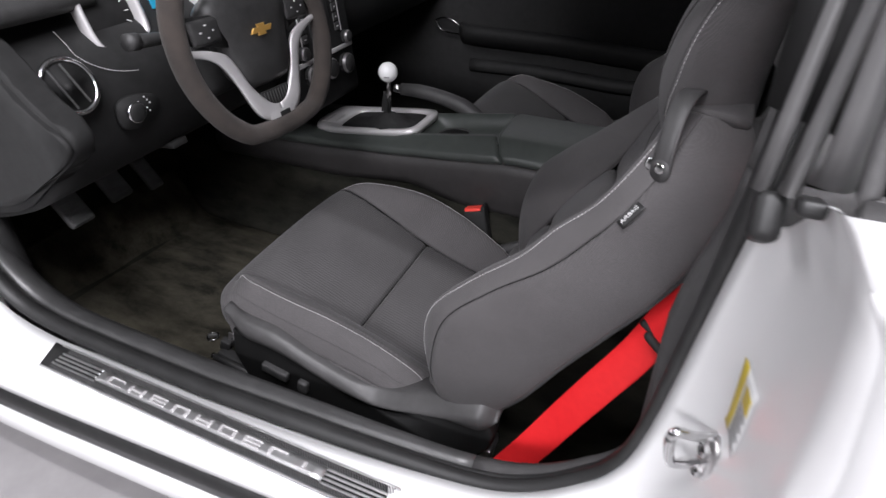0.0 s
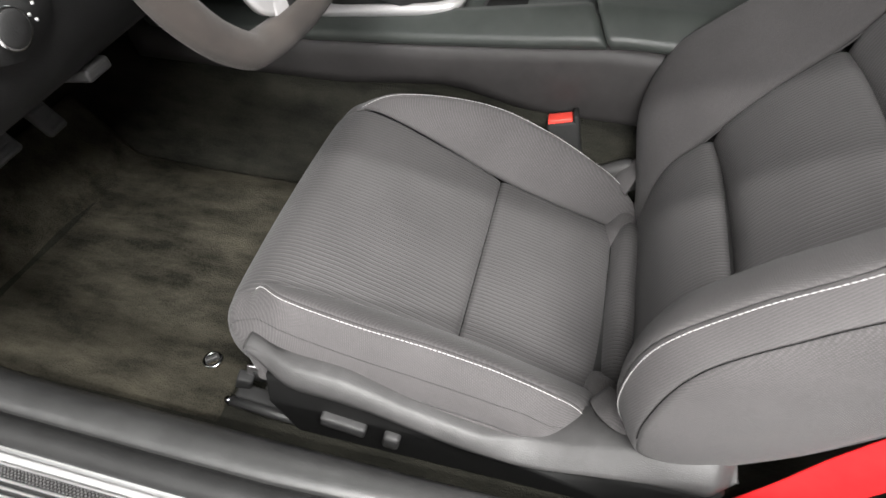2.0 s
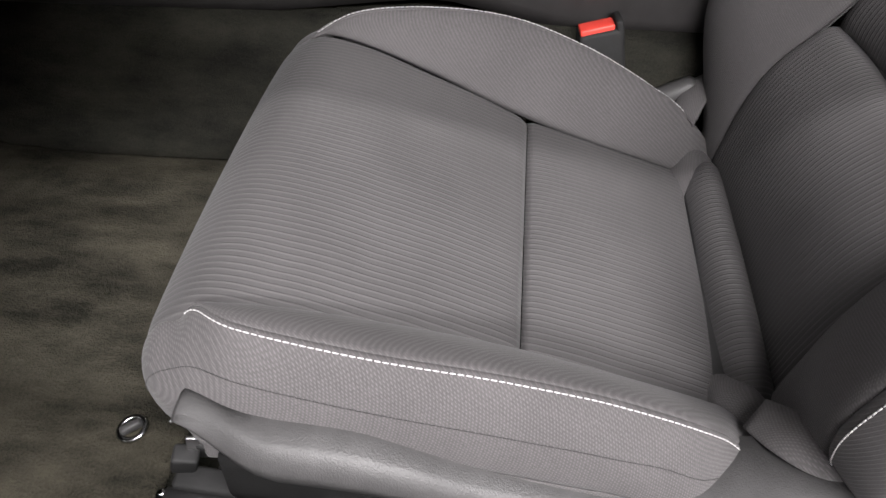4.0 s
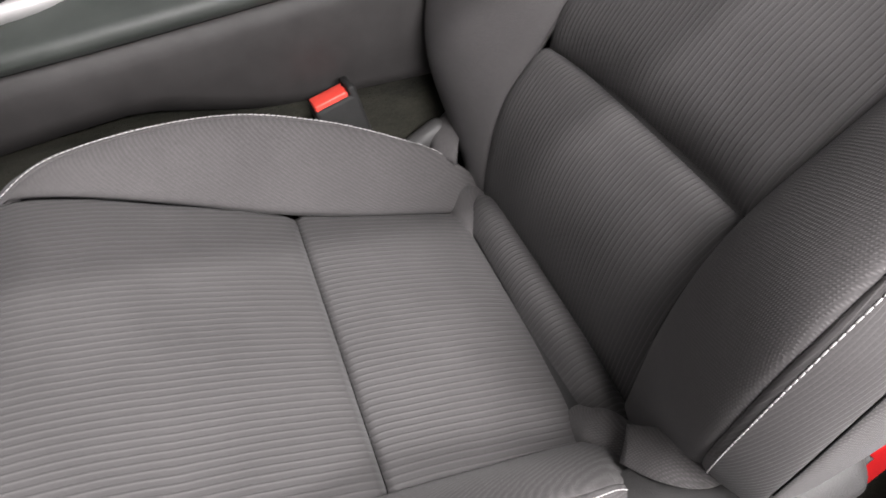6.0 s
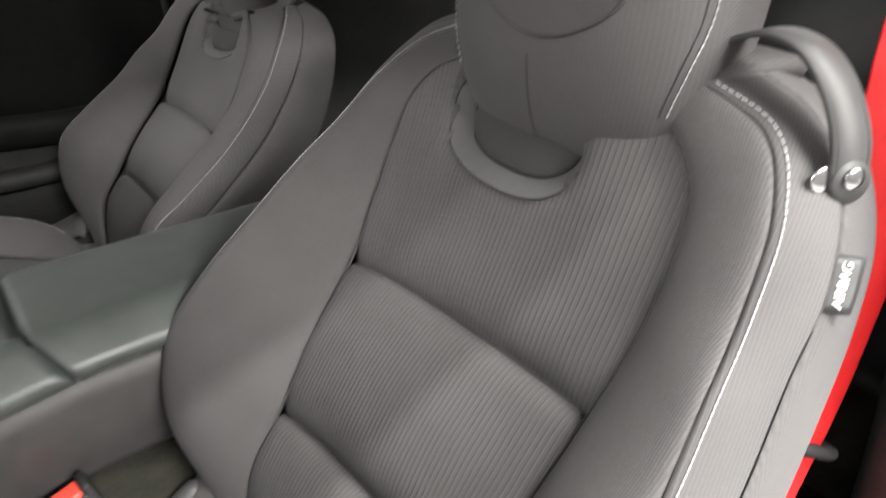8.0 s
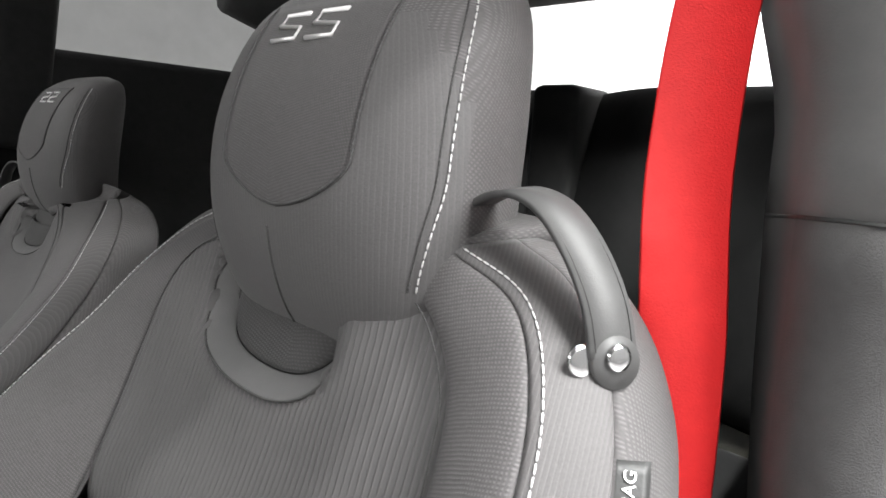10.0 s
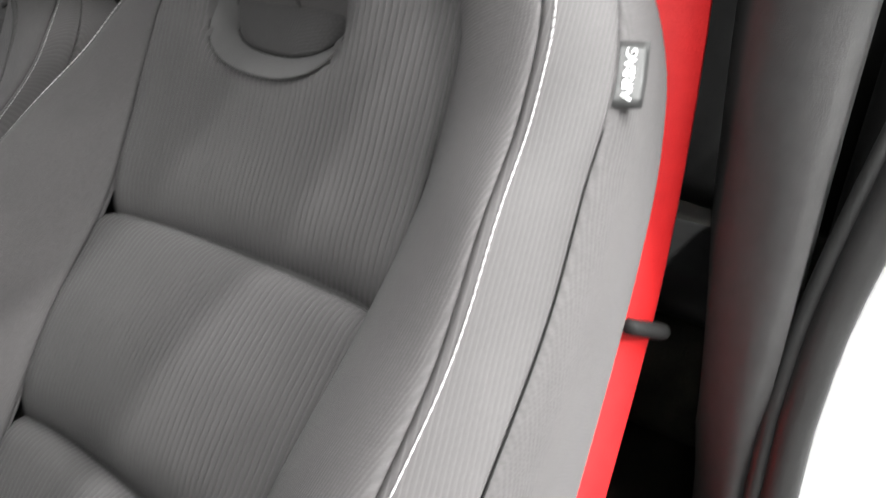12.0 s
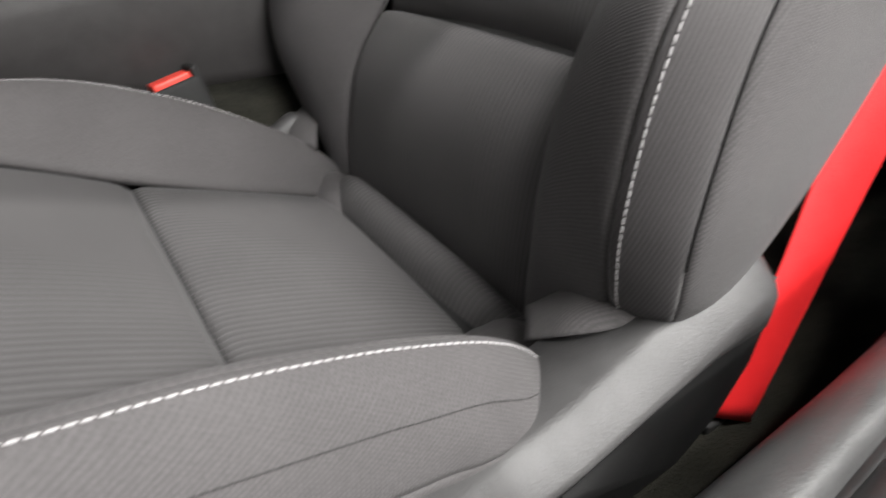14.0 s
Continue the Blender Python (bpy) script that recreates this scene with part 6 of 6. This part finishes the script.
part("display", moved(box(-0.035, 0.035, -0.028, 0.028, -0.014, -0.010, 0.002), Matrix.Translation((-0.752, 1.095, 0.905)) @ pose(0, 0, 0, 0, 74, 0)), SCREEN, dash, "lit blue driver display")
# centre stack with round knobs
part("centre_panel", moved(box(-0.06, 0.0, -0.125, 0.125, -0.15, 0.16, 0.016), Matrix.Translation((-0.708, CAR_Y, 0.715)) @ pose(0, 0, 0, 0, -6, 0)), PLASTIC_DARK, dash, "black centre control panel")
def on_stack(dy, z):
    """A place on the panel's face, its z axis out of the face."""
    return Matrix.Translation((-0.708 - 0.105 * (z - 0.715), CAR_Y + dy, z)) @ pose(0, 0, 0, 0, 84, 0)
for dy, z, r in ((-0.086, 0.708, 0.62), (0.086, 0.704, 0.62), (-0.070, 0.655, 1.0), (0.0, 0.652, 1.0), (0.068, 0.645, 1.0)):
    mk = on_stack(dy, z)
    knob_ = part("stack_knob", moved(lathe([(0.022 * r, 0.0), (0.0225 * r, 0.014), (0.020 * r, 0.018), (0.004, 0.0185)], 24), mk), PLASTIC, dash, "black rotary knob")
    part("knob_ring", moved(lathe([(0.0225 * r, 0.010), (0.0240 * r, 0.012), (0.0230 * r, 0.0155), (0.021 * r, 0.0175)], 24), mk), STEEL, knob_, "steel knob ring")
    for q in range(12):
        part("grip_rib", moved(box(0.0215 * r, 0.0240 * r, -0.0012, 0.0012, 0.002, 0.009, 0, 1), mk @ pose(0, 0, 0, 0, 0, 30 * q)), PLASTIC, knob_)
part("radio_screen", moved(box(-0.034, 0.034, -0.040, 0.040, -0.002, 0.003, 0.002), on_stack(0.0, 0.765)), RUBBER, dash, "dark glossy radio screen")
for dy in (-0.064, 0.064):
    part("stack_strip", moved(box(-0.045, 0.045, -0.0012, 0.0012, 0.0, 0.003, 0.0006), on_stack(dy + 0.014 * (1 if dy > 0 else -1), 0.765)), SILVER, dash, "thin silver strip")
    for k in range(4):
        knob_ = part("stack_button", moved(box(-0.009, 0.009, -0.010, 0.010, 0.0, 0.004, 0.002), on_stack(dy, 0.733 + 0.0215 * k)), PLASTIC, dash, "black stack button")
        part("button_mark", moved(box(-0.001, 0.001, -0.004, 0.004, 0.004, 0.0044, 0, 1), on_stack(dy, 0.733 + 0.0215 * k)), LABEL, knob_, "small white button mark")
part("stack_bar", moved(box(-0.005, 0.005, -0.110, 0.110, 0.0, 0.006, 0.002), on_stack(0.0, 0.684)), SILVER, dash, "satin silver bar across the panel")
# obd cover and hood pull under the dash
part("release_handle", moved(box(-0.03, 0.02, -0.018, 0.018, -0.007, 0.007, 0.004), Matrix.Translation((-0.752, 1.03, 0.640)) @ pose(0, 0, 0, 0, -8, 0)), PLASTIC, dash, "black release handle under the dash")
part("column_shroud", moved(box(-0.20, 0.06, -0.055, 0.055, -0.05, 0.05, 0.03), Matrix.Translation((-0.70, 1.10, 0.765)) @ pose(0, 0, 0, 0, -22, 0)), PLASTIC_DARK, dash, "black steering column shroud")
vv, ff = tube(spline([(-0.66, 1.06, 0.832), (-0.645, 0.99, 0.852), (-0.64, 0.925, 0.863)], 12), spline(np.array([[0.007], [0.009], [0.011]]), 12)[:, 0], 12)
raw("stalk", vv, ff, PLASTIC, dash, "black indicator stalk")
vv, ff = tube([(-0.64, 0.927, 0.863), (-0.6395, 0.909, 0.866)], 0.0125, 16)
raw("stalk_end", vv, ff, PLASTIC, dash, "round black stalk end")

# ---- steering wheel ----
wheel = empty("steering_wheel", "worn brown black suede steering wheel with silver spokes", "steering wheel", at=(-0.563, 1.10, 0.826))
mw = Matrix.Translation((-0.566, 1.10, 0.837)) @ pose(0, 0, 0, 0, 77, 0) @ pose(0, 0, 0, 0, 0, 87.5)
# local: x to the far side, y up the wheel, z towards the driver
bm = bmesh.new()
rs = []
for k in range(96):
    a = 2 * math.pi * k / 96
    c, d = math.cos(a), math.sin(a)
    R = 0.167
    fy = d * R if d > -0.86 else -0.86 * R - 0.35 * (abs(d) - 0.86) * R
    thick = 0.0165 + 0.0022 * math.exp(-((abs(abs(math.degrees(a) - 90) - 60)) / 22) ** 2)
    rs.append([bm.verts.new((c * (R + thick * math.cos(b)), fy + d * thick * math.cos(b), 0.018 * math.sin(b))) for b in np.linspace(0, 2 * math.pi, 16, endpoint=False)])
for k in range(96):
    for q in range(16):
        bm.faces.new((rs[k][q], rs[k][(q + 1) % 16], rs[(k + 1) % 96][(q + 1) % 16], rs[(k + 1) % 96][q]))
part("rim", moved(bm, mw), SUEDE, wheel, "worn suede wheel rim")
hub = []
shape = np.array([(0.100, 0.050), (0.070, 0.072), (0.0, 0.080), (-0.070, 0.072), (-0.100, 0.050), (-0.082, 0.008), (-0.073, -0.022), (-0.066, -0.060), (-0.046, -0.084), (0.046, -0.084), (0.066, -0.060), (0.073, -0.022), (0.082, 0.008), (0.100, 0.050)])
g_ = np.linspace(0, 13, 53)[:-1]
shape = np.stack([np.interp(g_, np.arange(14), shape[:, k]) for k in (0, 1)], 1)
for _ in range(2):
    shape = (np.roll(shape, 1, 0) + 2 * shape + np.roll(shape, -1, 0)) / 4
for r, z in ((0.2, -0.05), (0.9, -0.042), (1.0, -0.020), (0.97, -0.004), (0.86, 0.004), (0.5, 0.009), (0.02, 0.010)):
    hub.append([(r * x, r * y + 0.004, z) for x, y in shape])
bm = bmesh.new()
hr = [[bm.verts.new(p) for p in r] for r in hub]
for a, b in zip(hr, hr[1:]):
    for k in range(len(a)):
        bm.faces.new((a[k], a[(k + 1) % len(a)], b[(k + 1) % len(a)], b[k]))
bm.faces.new(hr[0]); bm.faces.new(hr[-1])
part("hub", moved(bm, mw), PLASTIC, wheel, "black airbag cover")
def spoke(a0, a1, w0, w1, z0=0.004, th=0.010):
    pa, pb = np.array(a0, float), np.array(a1, float)
    n = np.array([-(pb - pa)[1], (pb - pa)[0]])
    n = n / np.linalg.norm(n)
    bm = bmesh.new()
    lo, hi = [], []
    for t in np.linspace(0, 1, 8):
        c = pa * (1 - t) + pb * t
        w = w0 + (w1 - w0) * t
        for s_, lst in ((-1, lo), (1, hi)):
            q = c + s_ * n * w / 2
            lst.append((bm.verts.new((q[0], q[1], z0 + 0.006 * (1 - t))), bm.verts.new((q[0], q[1], z0 + 0.006 * (1 - t) + th))))
    for i in range(7):
        for (a, b) in ((lo[i], lo[i + 1]),):
            bm.faces.new((a[0], a[1], b[1], b[0]))
        bm.faces.new((hi[i][0], hi[i + 1][0], hi[i + 1][1], hi[i][1]))
        bm.faces.new((lo[i][1], hi[i][1], hi[i + 1][1], lo[i + 1][1]))
        bm.faces.new((lo[i][0], lo[i + 1][0], hi[i + 1][0], hi[i][0]))
    bm.faces.new((lo[0][0], hi[0][0], hi[0][1], lo[0][1]))
    bm.faces.new((lo[7][0], lo[7][1], hi[7][1], hi[7][0]))
    return moved(bm, mw)
for sx in (-1, 1):
    part("spoke", spoke((sx * 0.068, 0.020), (sx * 0.158, 0.036), 0.050, 0.034, -0.014), PLASTIC_DARK, wheel, "black switch spoke")
    rim_edge = rounded_line(np.array([(0.156, -0.002), (0.126, -0.010), (0.100, -0.024), (0.080, -0.058), (0.066, -0.098), (0.052, -0.128), (0.022, -0.140), (0.0, -0.140)]), 28)
    hub_edge = rounded_line(np.array([(0.156, 0.008), (0.114, 0.000), (0.078, -0.014), (0.064, -0.045), (0.054, -0.072), (0.036, -0.094), (0.018, -0.114), (0.0, -0.114)]), 28)
    trim = np.array([[(sx * q[0], q[1], 0.002 + 0.0015 * math.sin(math.pi * t)) for t, q in zip(np.linspace(0, 1, 7), [p0 + (p1 - p0) * t for t in np.linspace(0, 1, 7)])] for p0, p1 in zip(rim_edge, hub_edge)])
    trim = np.array([[mw @ Vector(q) for q in r] for r in trim])
    slab("spoke_trim", trim, 0.008, SILVER, wheel, "satin silver spoke trim", out=(0.93, 0, 0.37))
    turn_ = [math.radians(q) for q in np.linspace(-62, 28, 60)]
    stitches("rim_stitching", [mw @ Vector((sx * math.cos(q) * 0.1535, math.sin(q) * 0.1535, 0.004)) for q in turn_], (0, 0, 0), wheel, 0.006, 0.7, 0.0009)
    part("switch_pad", moved(box(-0.030, 0.030, -0.019, 0.019, -0.006, 0.006, 0.007), mw @ Matrix.Translation((sx * 0.108, 0.026, 0))), PLASTIC, wheel, "black wheel switch pad")
    for q in range(4):
        part("switch_mark", moved(box(-0.0022, 0.0022, -0.0011, 0.0011, 0.0062, 0.0066, 0, 1), mw @ Matrix.Translation((sx * 0.108 + (0.013, 0.0, -0.013, 0.0)[q], 0.026 + (0.0, 0.009, 0.0, -0.009)[q], 0.0))), LABEL, wheel, "small white switch mark")
part("spoke_foot", moved(box(-0.034, 0.034, -0.010, 0.010, -0.006, 0.0035, 0.003), mw @ Matrix.Translation((0, -0.131, 0))), SILVER, wheel, "silver foot of the lower spokes")
mesh_ = part("spoke_mesh", moved(box(-0.036, 0.036, -0.018, 0.012, -0.010, 0.0, 0.002), mw @ Matrix.Translation((0, -0.100, 0))), PLASTIC_DARK, wheel, "black mesh insert between the spokes")
for q in range(9):
    part("mesh_bar", moved(box(-0.0007, 0.0007, -0.016, 0.010, 0.0, 0.0012, 0, 1), mw @ Matrix.Translation((-0.028 + 0.007 * q, -0.100, 0))), PLASTIC, mesh_)
part("foot_badge", moved(box(-0.013, 0.013, -0.004, 0.004, 0.003, 0.005, 0.001), mw @ Matrix.Translation((0.004, -0.132, 0))), PLASTIC_DARK, wheel, "small dark badge")
bm = bmesh.new()
o = [(-0.025, -0.0045), (-0.008, -0.0045), (-0.010, -0.0095), (0.010, -0.0095), (0.008, -0.0045), (0.022, -0.0045), (0.029, 0.0045), (0.009, 0.0045), (0.011, 0.0095), (-0.009, 0.0095), (-0.007, 0.0045), (-0.018, 0.0045)]
lo = [bm.verts.new((x, y, 0.008)) for x, y in o]
hi = [bm.verts.new((x * 0.94, y * 0.9, 0.0125)) for x, y in o]
for k in range(12):
    bm.faces.new((lo[k], lo[(k + 1) % 12], hi[(k + 1) % 12], hi[k]))
bm.faces.new(hi); bm.faces.new(lo)
part("emblem", moved(bm, mw @ Matrix.Translation((0, 0.008, 0))), GOLD, wheel, "plain gold cross shaped emblem", smooth=False)

# ---- pedals ----
def pedal(name, x, y, z, w, h, label):
    p = empty(name, label, "pedal", "pedals", at=(x, y, z))
    mp_ = Matrix.Translation((x, y, z)) @ pose(0, 0, 0, 0, -38, 0)
    part("pad", moved(box(-0.008, 0.008, -w / 2, w / 2, -h / 2, h / 2, 0.006), mp_), PEDAL, p, "worn black rubber pad")
    for k in range(7):
        q = -h / 2 + (k + 0.5) * h / 7
        part("pad_rib", moved(box(0.006, 0.0092, -w / 2 + 0.005, w / 2 - 0.005, q - 0.0026, q + 0.0026, 0.0012), mp_), PEDAL, p, "rubber rib")
    vv, ff = tube([(x - 0.012, y, z), (x - 0.07, y, z + 0.09), (x - 0.14, y, z + 0.26)], 0.009, 8)
    raw("arm", vv, ff, STEEL, p, "steel pedal arm")
pedal("clutch_pedal", -0.985, 0.938, 0.484, 0.054, 0.066, "black rubber clutch pedal on a steel arm")
pedal("brake_pedal", -1.005, 1.053, 0.478, 0.054, 0.064, "black rubber brake pedal on a steel arm")
pedal("throttle_pedal", -1.03, 1.152, 0.470, 0.036, 0.11, "black rubber throttle pedal")
